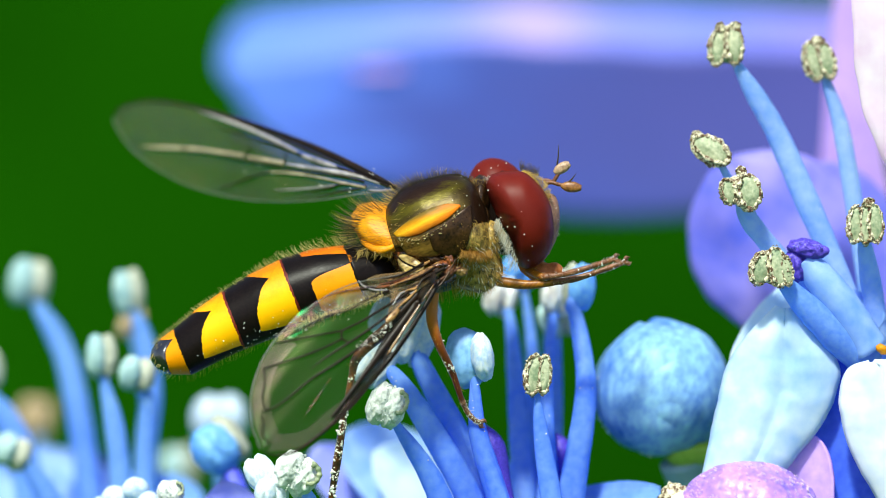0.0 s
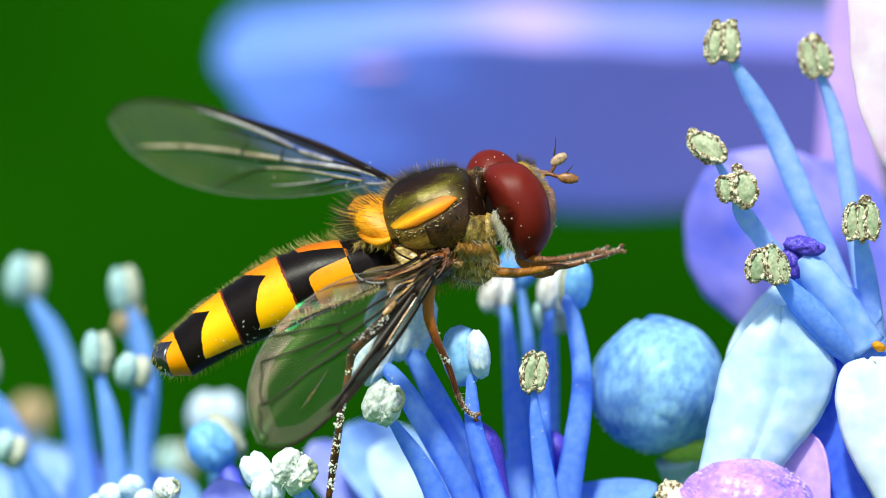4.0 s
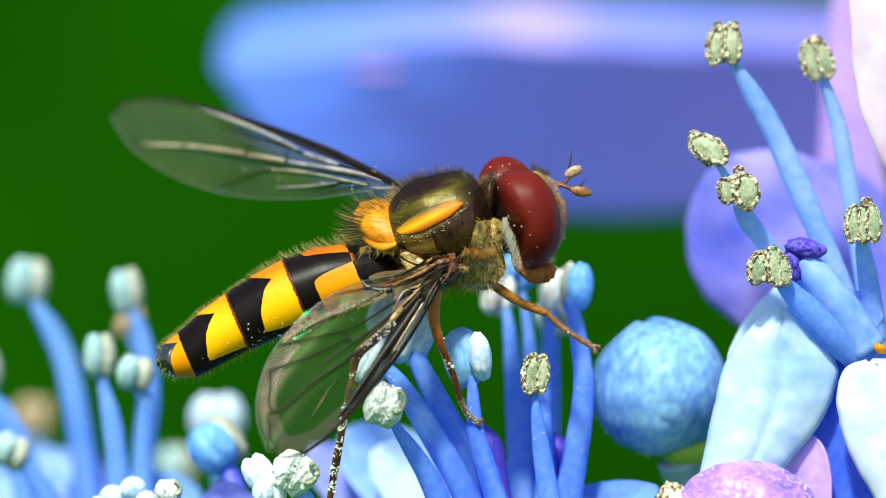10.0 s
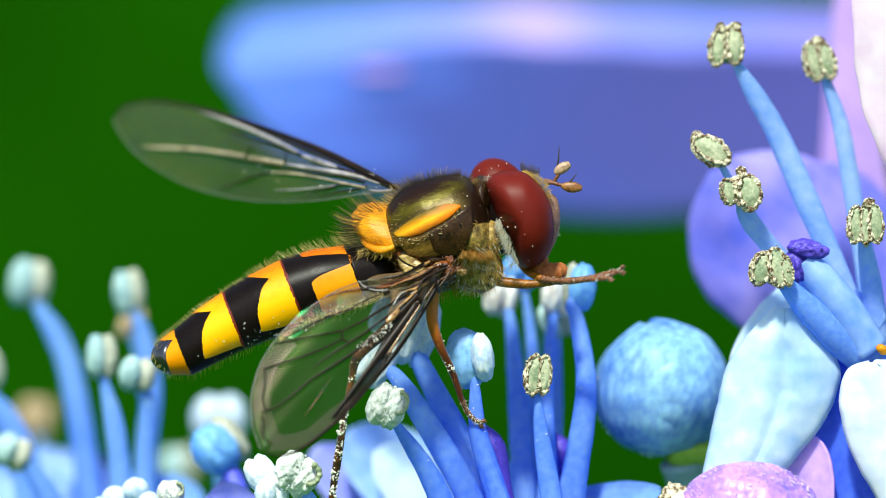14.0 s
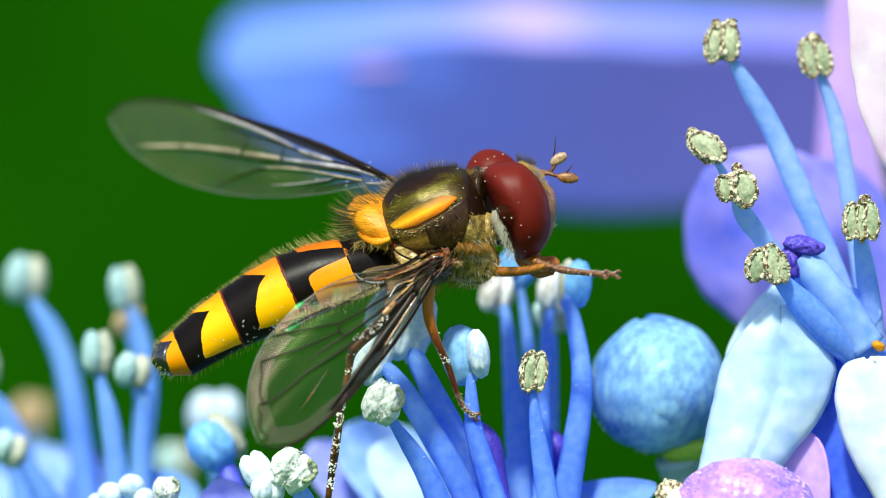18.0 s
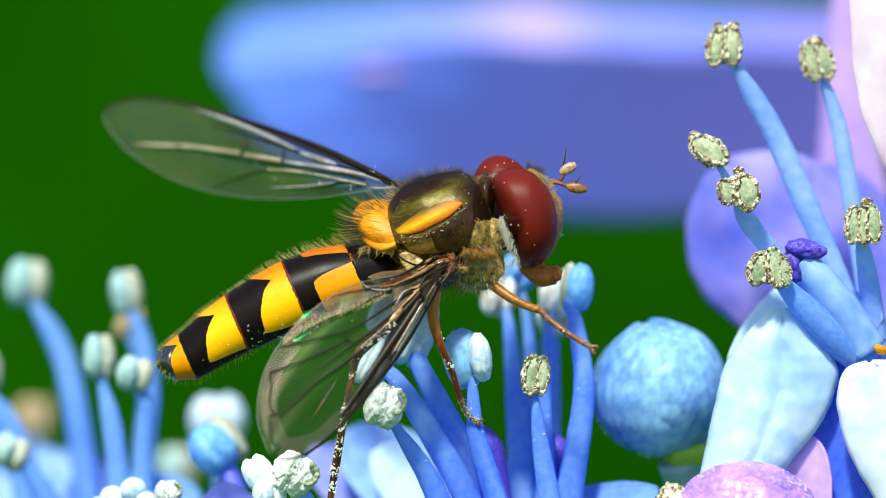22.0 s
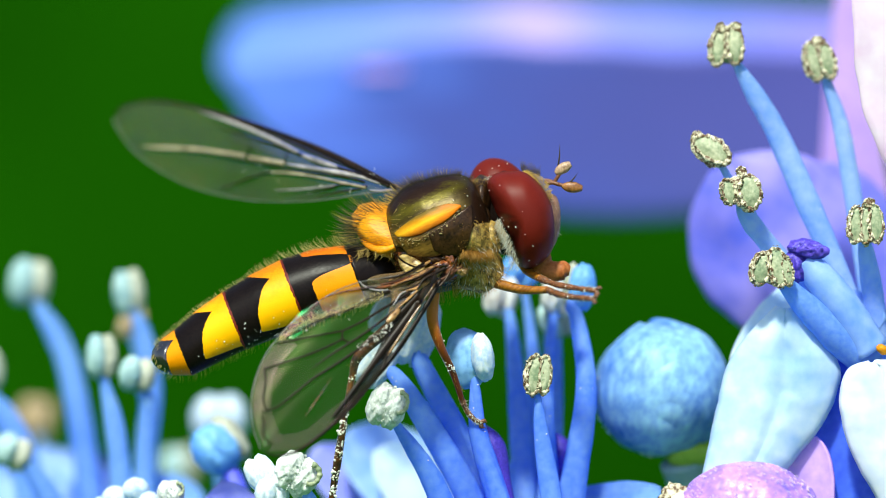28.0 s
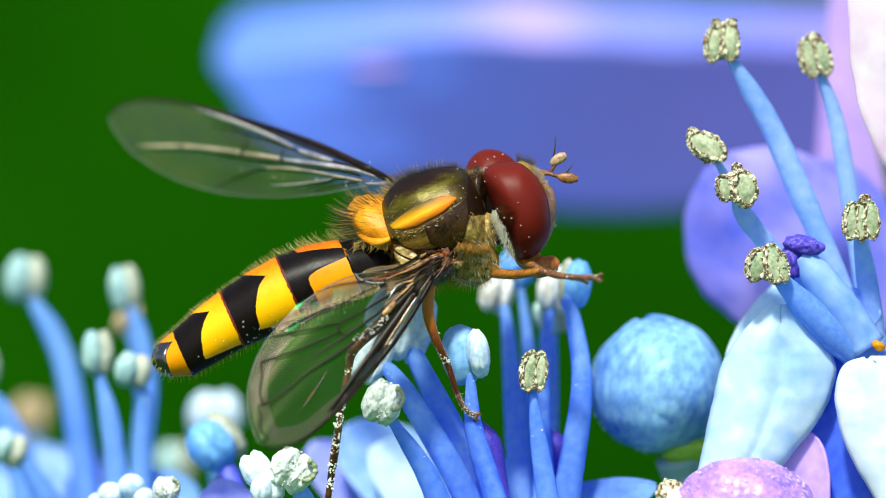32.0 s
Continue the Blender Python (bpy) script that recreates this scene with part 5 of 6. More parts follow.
def stamen(parent, pts, radii, mat, head_at=None, a=0, b=0, turn=0, style="crumbly", seed=0):
    pts, radii = list(pts), list(radii)
    if head_at:  # the thin tip runs into the anther
        pts, radii = pts + [head_at], radii + [4]
    f = part("filament", Geo().tube([at(*p) for p in pts], radii, 12, .8, 6, .05), mat, parent)
    rnd, line, g = random.Random(seed + 70), smooth([at(*p) for p in pts], 8), Geo()
    for k in range(9):  # stray pollen
        i = rnd.randrange(4, len(line) - 4)
        r = float(np.interp(i / len(line), np.linspace(0, 1, len(radii)), radii))
        p = line[i] + Vector((rnd.uniform(-.7, .7), -.62, .2)) * (r * UNIT)
        q = rnd.uniform(.6, 1.5)
        g.ball(p, un(q, 0), un(0, q), un(0, 0, q), 6, 4)
    part("pollen", g, DUST, f, "stray white pollen", kind="stuff")
    if head_at:
        anther(f, at(*head_at), a, b, turn, style, seed)
    return f


def petal(parent, base, tip, width, face, mat, label, name="petal", thick=5, nu=26, nv=16, **kw):
    return part(name, Geo().sheet(petal_skin(at(*base), at(*tip), width, Vector(face), **kw), nu, nv, thick), mat, parent, label)


def blade(parent, one, two, deep, dome, mat, label, seed, name="petal"):
    """A domed petal between its two margins; deep: where it lies; dome: how far its middle stands out."""
    p, q = smooth([Vector((*x, 0)) for x in one], 8), smooth([Vector((*x, 0)) for x in two], 8)

    def f(s, t):
        i = round(s * (len(p) - 1))
        c = p[i].lerp(q[i], t)
        k = math.sin(math.pi * t) ** .6
        crease = 5 * math.exp(-((t - .52) / .05) ** 2) + 4 * noise.noise(Vector((c.x * .02, c.y * .02, seed))) + 1.5 * noise.noise(Vector((c.x * .06, c.y * .06, seed)))
        return at(c.x + 1.5 * noise.noise(Vector((c.y * .04, t, seed))), c.y, deep - dome * k + crease)
    return part(name, Geo().sheet(f, len(p) - 1, 24, 5), mat, parent, label)


# floret under the fly
mid = thing("floret", at(880, 960, 60), "open blue hydrangea floret with tall blue stamens under the hoverfly", "flower", "hydrangea florets")
part("receptacle", Geo().ball(at(880, 965, 60), un(150, 0), un(0, 70), un(0, 0, 120), 28, 18, .05), BLUE, mid, "blue swollen receptacle")
stamen(mid, [(800, 935, 10), (765, 850, 0), (728, 790, -20), (702, 752, -35)], (24, 20, 14, 8), INDIGO, (684, 718, -40), 33, 38, 20, "crumbly", 1)
stamen(mid, [(858, 940, 40), (810, 840, 35), (750, 740, 40), (704, 670, 45)], (26, 24, 21, 15), INDIGO, (668, 636, 52), 32, 52, 28, "milk", 2)
stamen(mid, [(870, 935, 100), (830, 830, 105), (770, 700, 110), (716, 590, 115)], (22, 20, 18, 12), INDIGO, (690, 556, 120), 32, 42, 30, "milk", 4)
stamen(mid, [(880, 930, 70), (850, 840, 70), (800, 745, 70), (742, 635, 75)], (23, 21, 20, 16), INDIGO, (738, 588, 78), 36, 64, 18, "milk", 3)
stamen(mid, [(900, 940, 0), (868, 840, -5), (845, 760, -10), (836, 672, -6)], (21, 20, 16, 4), INDIGO)
stamen(mid, [(905, 945, -12), (866, 830, -12), (850, 765, -12), (842, 690, -10)], (18, 15, 11, 8), INDIGO, (832, 634, -5), 43, 55, -8, "moon", 5)
stamen(mid, [(925, 945, 180), (925, 850, 220), (915, 700, 280), (902, 562, 325)], (24, 22, 18, 10), INDIGO, (886, 524, 335), 31, 38, 14, "ragged", 6)
stamen(mid, [(965, 945, 160), (972, 850, 220), (978, 720, 290), (978, 560, 340)], (22, 20, 19, 14), INDIGO, (982, 566, 330), 30, 36, -24, "pale", 7)
stamen(mid, [(1000, 945, 90), (1015, 850, 90), (1037, 690, 95), (1022, 570, 150), (1010, 540, 170)], (26, 24, 19, 14, 10), INDIGO, (1024, 508, 190), 30, 44, 186, "blue", 8)
stamen(mid, [(985, 945, 110), (975, 850, 120), (968, 700, 120), (978, 570, 270)], (16, 14, 12, 9), INDIGO, (988, 517, 290), 31, 44, 8, "ragged", 9)
stamen(mid, [(985, 945, 0), (972, 860, 0), (958, 770, 0), (951, 700, 0)], (22, 19, 14, 6), INDIGO, (952, 662, -4), 27, 39, 8, [(-8, 1, 17, 37, 6), (11, 0, 13, 36, 4)], 10)
stamen(mid, [(945, 945, 240), (946, 820, 300), (942, 620, 360)], (17, 15, 12), INDIGO, (922, 480, 372), 36, 38, 40, "azure", 17)
part("style", Geo().tube([at(890, 930, 70), at(880, 850, 65), at(868, 790, 60), at(850, 755, 60)], (28, 24, 26, 10), 12), DUSK, mid, "dark violet style")
part("style", Geo().tube([at(1000, 930, 150), at(998, 860, 150), at(992, 800, 150), at(975, 770, 150)], (24, 20, 24, 10), 12), DUSK, mid, "dark violet style")
petal(mid, (850, 950, 480), (606, 776, 520), 190, (.1, -.8, .6), SKYBLUE, "pale blue reflexed petal", cup=.1, curl=.06, oval=True, seed=1)
petal(mid, (800, 990, 520), (545, 812, 560), 150, (.1, -.8, .6), PERI, "lilac blue reflexed petal", cup=.1, curl=.1, oval=True, seed=2)
petal(mid, (980, 950, 120), (1160, 852, 120), 130, (0, -.6, .8), INDIGO, "blue reflexed petal", cup=.1, curl=-.1, seed=3)
petal(mid, (900, 950, 150), (930, 830, 330), 180, (0, -.6, .8), INDIGO, "blue reflexed petal", cup=.1, curl=.1, seed=4)
petal(mid, (820, 960, 440), (668, 800, 470), 130, (0, -.8, .5), PALE, "pale blue petal", cup=.2, curl=.1, oval=True, seed=14)

# floret at the edge of the flower head
east = thing("floret", at(1560, 690, 60), "open pale blue hydrangea floret with spreading stamens beside a round bud", "flower", "hydrangea florets")
part("receptacle", Geo().ball(at(1564, 660, 80), un(55, 0), un(0, 45), un(0, 0, 70), 24, 16, .06), BLUE, east, "blue swollen receptacle")
stamen(east, [(1540, 640, 90), (1478, 470, 100), (1430, 360, 110), (1375, 235, 120), (1335, 165, 120), (1303, 112, 115)], (26, 20, 22, 20, 17, 8), AZUREFIL, (1284, 80, 110), 29, 37, 4, [(-15, 3, 17, 35, 6), (14, -2, 18, 38, -4), (-10, -32, 9, 9, 0), (18, -34, 8, 8, 0)], 11)
stamen(east, [(1555, 640, 140), (1530, 480, 150), (1505, 320, 160), (1487, 220, 165), (1465, 150, 165)], (22, 17, 16, 15, 9), AZUREFIL, (1448, 106, 160), 29, 38, -18, [(-9, 2, 20, 37, -14), (13, 0, 17, 36, -16), (-2, -34, 12, 9, 0)], 12)
stamen(east, [(1530, 630, 90), (1440, 520, 80), (1340, 400, 60), (1275, 290, 50)], (18, 15, 12, 6), AZUREFIL, (1257, 266, 45), 27, 42, -62, [(0, 0, 24, 39, -58), (-24, -26, 9, 9, 0)], 13)
stamen(east, [(1520, 640, 90), (1420, 510, 70), (1350, 420, 40), (1330, 395, 20), (1315, 365, 5)], (20, 18, 17, 18, 14), AZUREFIL, (1311, 336, -12), 33, 33, -24, [(-23, 3, 15, 24, -12), (12, 4, 24, 33, -8), (0, -32, 9, 10, 0)], 14)
stamen(east, [(1560, 650, 60), (1550, 560, 60), (1538, 480, 40), (1530, 430, 10)], (20, 19, 18, 12), AZUREFIL, (1530, 396, -14), 31, 36, 0, [(-17, 1, 16, 34, 3), (1, 0, 13, 38, 0), (18, -1, 15, 36, -4), (6, -38, 9, 8, 0)], 15)
stamen(east, [(1545, 640, 20), (1490, 600, 0), (1430, 545, -15), (1388, 500, -30)], (34, 32, 24, 14), BLUE, (1365, 472, -45), 33, 34, 18, [(-20, 3, 20, 30, 14), (10, 0, 19, 37, -10), (26, 6, 12, 28, -10)], 16)
style = part("style", Geo().tube([at(1540, 620, 10), at(1490, 540, 0), at(1450, 490, 0), at(1425, 462, 4)], (36, 32, 28, 24), 14, 1, 6, .1), SKYBLUE, east, "thick pale blue style")
g = Geo().ball(at(1430, 441, -6), un(34, 6), un(-4, 17), un(0, 0, 24), 44, 32, .25, 2.6, 3, lambda x, y, z: 1 + .03 * noise.noise(Vector((x * 9, y * 9, z * 9))))
g.ball(at(1408, 472, -2), un(17, -4), un(6, 28), un(0, 0, 20), 40, 30, .25, 2.4, 6, lambda x, y, z: 1 + .03 * noise.noise(Vector((x * 9, y * 9, z * 9))))
stigma = part("stigma", g, DUSK, style, "dark violet downy two-lobed stigma")
g, rnd = Geo(), random.Random(17)
for k in range(90):
    q, z = rnd.uniform(3.3, 6.1), rnd.uniform(.4, 1.1)
    p = at(1430 + 33 * math.cos(q) * rnd.uniform(.6, 1), 441 + 17 * math.sin(q) * rnd.uniform(.3, 1), -28 + rnd.uniform(0, 8))
    g.ball(p, un(z, 0), un(0, z * .7), un(0, 0, z), 6, 4, .4, 3, k)
part("papillae", g, PERI, stigma, "glistening pale down", kind="stuff")
petal(east, (1545, 600, 40), (1420, 520, 45), 110, (-.2, -.8, .5), SKYBLUE, "sky blue petal", cup=.1, curl=.05, seed=4)
blade(east, [(1376, 543), (1322, 598), (1289, 648), (1271, 718), (1254, 798), (1232, 900), (1214, 980)], [(1404, 546), (1446, 590), (1482, 648), (1476, 698), (1446, 758), (1392, 824), (1300, 960)], 16, 26, PALE, "broad pale blue petal", 5)
petal(east, (1545, 655, 12), (1486, 545, 6), 46, (0, -.9, .4), PINK, "pale lilac petal base", cup=.1, seed=18)
petal(east, (1446, 492, 130), (1300, 690, 120), 120, (-.4, -.7, .6), PALE, "folded pale blue petal", cup=.15, curl=-.03, seed=6, oval=True)
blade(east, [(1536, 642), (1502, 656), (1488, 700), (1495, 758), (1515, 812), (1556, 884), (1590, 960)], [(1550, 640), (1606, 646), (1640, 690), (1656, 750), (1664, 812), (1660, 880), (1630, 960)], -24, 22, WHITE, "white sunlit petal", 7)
# shade between the pale and white petals is put into this deep blue
petal(east, (1506, 636, 44), (1506, 990, 44), 170, (-.3, -.9, .1), DEEP, "deep blue petal with its shade in the colour", cup=.1, seed=8)
petal(east, (1436, 772, 30), (1410, 1000, 30), 108, (-.2, -.9, .5), LILAC, "lilac petal", cup=.1, seed=9, oval=True)
part("nectary", Geo().ball(at(1562, 618, -30), un(12, 3), un(0, 9), un(0, 0, 10), 14, 10, .2), AMBER, east, "small orange nectary")

# floret at the far side
west = thing("floret", at(160, 960, 880), "open blue hydrangea floret with pale anthers out of focus", "flower", "hydrangea florets")
part("receptacle", Geo().ball(at(150, 965, 900), un(170, 0), un(0, 80), un(0, 0, 160), 28, 18, .05), BLUE, west, "blue swollen receptacle")
stamen(west, [(165, 930, 790), (150, 800, 810), (125, 660, 830), (98, 590, 840), (70, 545, 850)], (26, 24, 22, 20, 12), BLUE, (52, 500, 855), 39, 46, 8, "pale", 21)
stamen(west, [(255, 930, 650), (258, 800, 650), (268, 690, 660), (255, 600, 670), (240, 555, 670)], (22, 20, 20, 17, 10), BLUE, (228, 517, 670), 29, 44, -6, "pale", 22)
stamen(west, [(215, 930, 420), (212, 830, 420), (200, 740, 420), (184, 672, 420)], (22, 20, 18, 9), BLUE, (180, 630, 415), 29, 42, 0, "pale", 23)
stamen(west, [(262, 930, 390), (256, 820, 400), (262, 720, 400), (250, 690, 390)], (18, 17, 17, 12), BLUE, (243, 662, 380), 33, 33, 10, "pale", 24)
stamen(west, [(262, 930, 830), (262, 700, 840), (240, 600, 840)], (16, 14, 9), BLUE, (233, 572, 845), 24, 34, 24, "tan", 25)
stamen(west, [(60, 930, 690), (45, 820, 700), (10, 740, 700), (-30, 690, 700)], (30, 28, 24, 14), BLUE, (-22, 655, 700), 30, 40, 0, "pale", 26)
stamen(west, [(110, 940, 530), (85, 880, 520), (50, 825, 510)], (26, 24, 14), BLUE, (22, 800, 500), 36, 33, 24, "pale", 27)
stamen(west, [(90, 940, 1500), (75, 850, 1600), (66, 790, 1680)], (18, 16, 10), BLUE, (62, 745, 1700), 38, 46, 10, "tan", 28)
part("style", Geo().tube([at(180, 930, 880), at(172, 860, 870), at(160, 815, 860), at(148, 800, 860)], (26, 24, 24, 12), 12), DUSK, west, "dark violet style")
petal(west, (150, 950, 920), (60, 800, 1060), 220, (0, -.6, .8), SKYBLUE, "pale blue reflexed petal", cup=.1, curl=.05, seed=10)
petal(west, (200, 950, 860), (150, 830, 850), 180, (0, -.8, .6), SKYBLUE, "pale blue reflexed petal", cup=.1, curl=.05, seed=11)
petal(west, (60, 960, 700), (-20, 790, 780), 200, (.1, -.7, .7), SKYBLUE, "pale blue reflexed petal", cup=.1, curl=.05, oval=True, seed=16)
petal(west, (260, 970, 640), (290, 840, 720), 190, (0, -.7, .7), BLUE, "blue reflexed petal", cup=.1, curl=.05, oval=True, seed=17)

# low buds and anthers along the front
front = thing("floret", at(460, 950, 40), "half-open white and blue hydrangea floret with a big blue anther", "flower", "hydrangea florets")
part("receptacle", Geo().ball(at(450, 960, 60), un(110, 0), un(0, 55), un(0, 0, 100), 24, 16, .05), VIOLET, front, "violet blue receptacle")
stamen(front, [(440, 940, 300), (420, 880, 310), (410, 840, 320)], (26, 24, 18), VIOLET, (388, 790, 330), 51, 50, -38, "blue", 31)
stamen(front, [(410, 940, 900), (400, 850, 920), (392, 780, 940)], (22, 20, 14), BLUE, (388, 742, 950), 52, 48, 0, "white", 32)
stamen(front, [(560, 940, -30), (545, 890, -40), (530, 860, -45)], (20, 18, 12), BLUE, (524, 838, -50), 38, 36, 30, "crumbly", 33)
stamen(front, [(500, 950, 0), (485, 910, -15), (470, 870, -25)], (16, 15, 11), WHITE, (462, 838, -30), 27, 34, -28, "white", 37)
stamen(front, [(510, 950, -30), (496, 920, -40), (486, 895, -44)], (16, 15, 11), WHITE, (481, 872, -46), 30, 26, 10, "white", 38)
petal(front, (420, 960, 130), (395, 850, 160), 130, (0, -.9, .4), PERI, "lilac petal", cup=-.1, seed=15)

low = thing("floret", at(260, 950, 120), "cluster of small white closed stamens low in the flower head", "flower", "hydrangea florets")
part("receptacle", Geo().ball(at(250, 960, 140), un(95, 0), un(0, 50), un(0, 0, 80), 24, 16, .05), BLUE, low, "blue receptacle")
for u, v, w, r in ((203, 880, 120, 24), (240, 866, 110, 25), (262, 886, 100, 20), (180, 895, 130, 20)):
    f = part("filament", Geo().tube([at(u + 6, 945, w + 10), at(u + 2, 915, w + 4), at(u, v, w)], (14, 13, 10), 10), PALE, low)
    part("anther", Geo().ball(at(u, v, w), un(r, 0), un(0, r * .9), un(0, 0, r), 18, 14, .06, 2, u), MILK, f, "small white closed anther")
stamen(low, [(310, 945, 90), (306, 915, 85), (302, 890, 80)], (13, 12, 9), BLUE, (302, 872, 75), 23, 22, 0, "crumbly", 35)
stamen(low, [(330, 950, 1300), (322, 900, 1350), (318, 870, 1400)], (18, 16, 12), HAZE, (318, 830, 1400), 38, 44, 0, "pale", 36)

# round closed bud
bud = thing("flower_bud", at(1190, 830, 230), "round closed pale blue hydrangea bud on a green calyx", "bud", "hydrangea buds")
BC, BR = at(1168, 690, 230), 116 * UNIT
part("core", Geo().ball(BC, un(112, 0), un(0, 118), un(0, 0, 112), 30, 22), BALLSKIN, bud)
for i, (q, lift) in enumerate(((200, 1.0), (290, 1.03), (20, 1.06), (110, 1.012), (245, 1.05))):
    pole = Vector((.25, -.15, -.95)).normalized()
    e1 = Vector((math.cos(radians(q)), math.sin(radians(q)), .2))
    e1 = (e1 - pole * e1.dot(pole)).normalized()
    e2 = pole.cross(e1)

    def shell(s, t, lift=lift, e1=e1, e2=e2, pole=pole, i=i):
        th = 0.25 + s * 2.75
        k = math.sin(math.pi * min(1, .12 + s * .86)) ** .5
        ph = (t - .5) * 2.2 * k
        d = pole * math.cos(th) + (e1 * math.cos(ph) + e2 * math.sin(ph)) * math.sin(th)
        r = BR * lift * (1 + .05 * noise.noise(d * 2.4 + Vector((i, 0, 0))) + .006 * noise.noise(d * 11) - .6 * max(0, abs(t - .5) - .3) ** 1.5)
        return BC + d * r
    part("petal", Geo().sheet(shell, 48, 34, 4), BALLSKIN, bud, "closed pale blue petal")
g = Geo()
rnd = random.Random(6)
for k in range(420):
    d = Vector((rnd.gauss(0, 1), -abs(rnd.gauss(0, 1)), rnd.gauss(0, 1))).normalized()
    if noise.noise(d * 2.5 + Vector((3, 0, 1))) < .22:
        continue
    s = rnd.uniform(.8, 2.2)
    g.ball(BC + d * (BR * 1.04), un(s * 1.2, s), un(-s, s * 1.6), un(0, 0, s * .5), 6, 4)
part("papillae", g, WHITE, bud, "glistening pale cells", kind="stuff")
part("calyx", Geo().ball(at(1222, 800, 225), un(46, -8), un(6, 26), un(0, 0, 40), 24, 16, .06), GREEN, bud, "green calyx")
part("stalk", Geo().tube([at(1205, 815, 230), at(1215, 880, 250), at(1180, 990, 240)], (40, 34, 26), 12), HAZE, bud, "pale green stalk")

violet = thing("flower_bud", at(1330, 940, -120), "sparkling violet closed hydrangea bud", "bud", "hydrangea buds")
part("body", Geo().ball(at(1325, 905, -110), un(122, 6), un(-4, 88), un(0, 0, 100), 60, 40, .05, 5, 2,
                        lambda x, y, z: 1 - .05 * abs(math.sin(3 * math.atan2(z, x) + .6)) ** 8), BUDSKIN, violet)
g = Geo()
rnd = random.Random(8)
for k in range(500):
    d = Vector((rnd.gauss(0, 1), -abs(rnd.gauss(0, 1)), rnd.gauss(0, 1))).normalized()
    s = rnd.uniform(.6, 1.6)
    p = at(1325, 905, -110) + Vector((d.x * 123, d.y * 101, d.z * 88)) * UNIT
    g.ball(p, un(s * 2.2, s * 1.6), un(-.4 * s, .6 * s), un(0, 0, s * .7), 6, 4)
part("papillae", g, PINK, violet, "glistening pink cells", kind="stuff")
part("tip", Geo().ball(at(1196, 884, -104), un(27, -6), un(5, 28), un(0, 0, 18), 36, 26, .4, 4, 4), TORN, violet, "torn amber and cream tip")
part("tip_core", Geo().ball(at(1203, 890, -120), un(18, -4), un(4, 18), un(0, 0, 12), 24, 16, .3, 4, 1), CREAM, violet, "dry cream core of the tip")
part("stalk", Geo().tube([at(1325, 960, -100), at(1300, 1040, -20), at(1210, 1120, 120)], (40, 28, 26), 12), BLUE, violet)

# showy outer sepals
rim = thing("sterile_floret", at(1500, 760, 500), "purple round sepals of an outer hydrangea floret", "flower", "hydrangea outer florets")
petal(rim, (1482, 578, 420), (1277, 292, 420), 328, (-.3, -.9, .3), PURPLE, "round purple sepal", name="sepal", cup=-.12, curl=-.05, oval=True, seed=20, nu=34, nv=24)
petal(rim, (1580, 600, 480), (1440, 290, 460), 240, (.1, -.9, .3), PURPLE, "round purple sepal", name="sepal", cup=-.1, curl=-.05, oval=True, seed=21)
petal(rim, (1520, 640, 950), (1495, -120, 900), 110, (-.1, -.95, .2), LILAC, "long lilac sepal", name="sepal", cup=-.1, blunt=.5, narrow=.9, seed=22)
part("stalk", Geo().tube([at(1500, 590, 430), at(1500, 760, 520), at(1400, 1000, 420), at(1200, 1150, 240)], (30, 22, 22, 24), 12), LILAC, rim)

rose = thing("sterile_floret", at(1720, 420, 30), "pink and white sepal of an outer hydrangea floret", "flower", "hydrangea outer florets")
petal(rose, (1704, 288, 60), (1530, -140, 10), 225, (-.2, -.9, .3), PINK, "pale pink sepal", name="sepal", cup=.08, blunt=.6, narrow=.3, seed=23, nu=34, nv=20, ruffle=.05)
part("stalk", Geo().tube([at(1698, 325, 60), at(1760, 480, 120), at(1720, 800, 160), at(1500, 1050, 180), at(1220, 1180, 200)], (16, 20, 24, 24, 24), 12), LILAC, rose)

far = thing("sterile_floret", at(1300, 700, 2600), "blurred blue-violet sepal of another hydrangea floret", "flower", "hydrangea outer florets")


def fold_at(s):
    return .245 + .30 * max(0, 1 - s / .30) ** 1.2


def broad(s, t):
    u = 392 + 55 * abs(2 * t - .8) ** 2.5 * (1 - s) + 8 * noise.noise(Vector((t * 6, 0, 4))) * (1 - s)
    u += (1502 - u) * s
    low = float(np.interp(u, (372, 420, 500, 650, 800, 1000, 1200, 1502), (170, 205, 262, 330, 362, 384, 384, 350)))
    top = float(np.interp(u, (372, 450, 600, 900, 1200, 1502), (70, 22, 6, -8, 8, 16)))
    v = top + (low - top) * t ** 1.1 + 6 * noise.noise(Vector((s * 9, t * 3, 2)))
    fold = fold_at(s)
    w = 2500 + 700 * (1 - t / fold) ** 1.3 if t < fold else 2500 - (10 + 30 * s) * ((t - fold) / (1 - fold)) ** 1.3
    return at(u, v, w)


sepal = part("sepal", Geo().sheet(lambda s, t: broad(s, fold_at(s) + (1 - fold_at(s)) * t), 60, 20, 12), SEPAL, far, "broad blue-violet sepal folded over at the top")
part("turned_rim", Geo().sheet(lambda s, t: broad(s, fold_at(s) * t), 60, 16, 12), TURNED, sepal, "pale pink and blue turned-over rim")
part("blemish", Geo().sheet(lambda s, t: broad(.21 + .085 * s, .415 - .03 * s + .013 * (2 * t - 1) * math.sin(math.pi * (.05 + .9 * s)) ** .7) + CAMWARD * (18 * UNIT), 16, 6, -4), BLUSH, sepal, "reddish streak")
part("stalk", Geo().tube([at(1460, 290, 2740), at(1480, 500, 2800), at(1490, 760, 2700), at(1400, 1250, 1400), at(1050, 1300, 300)], (30, 26, 26, 28, 28), 12), STEM, far)

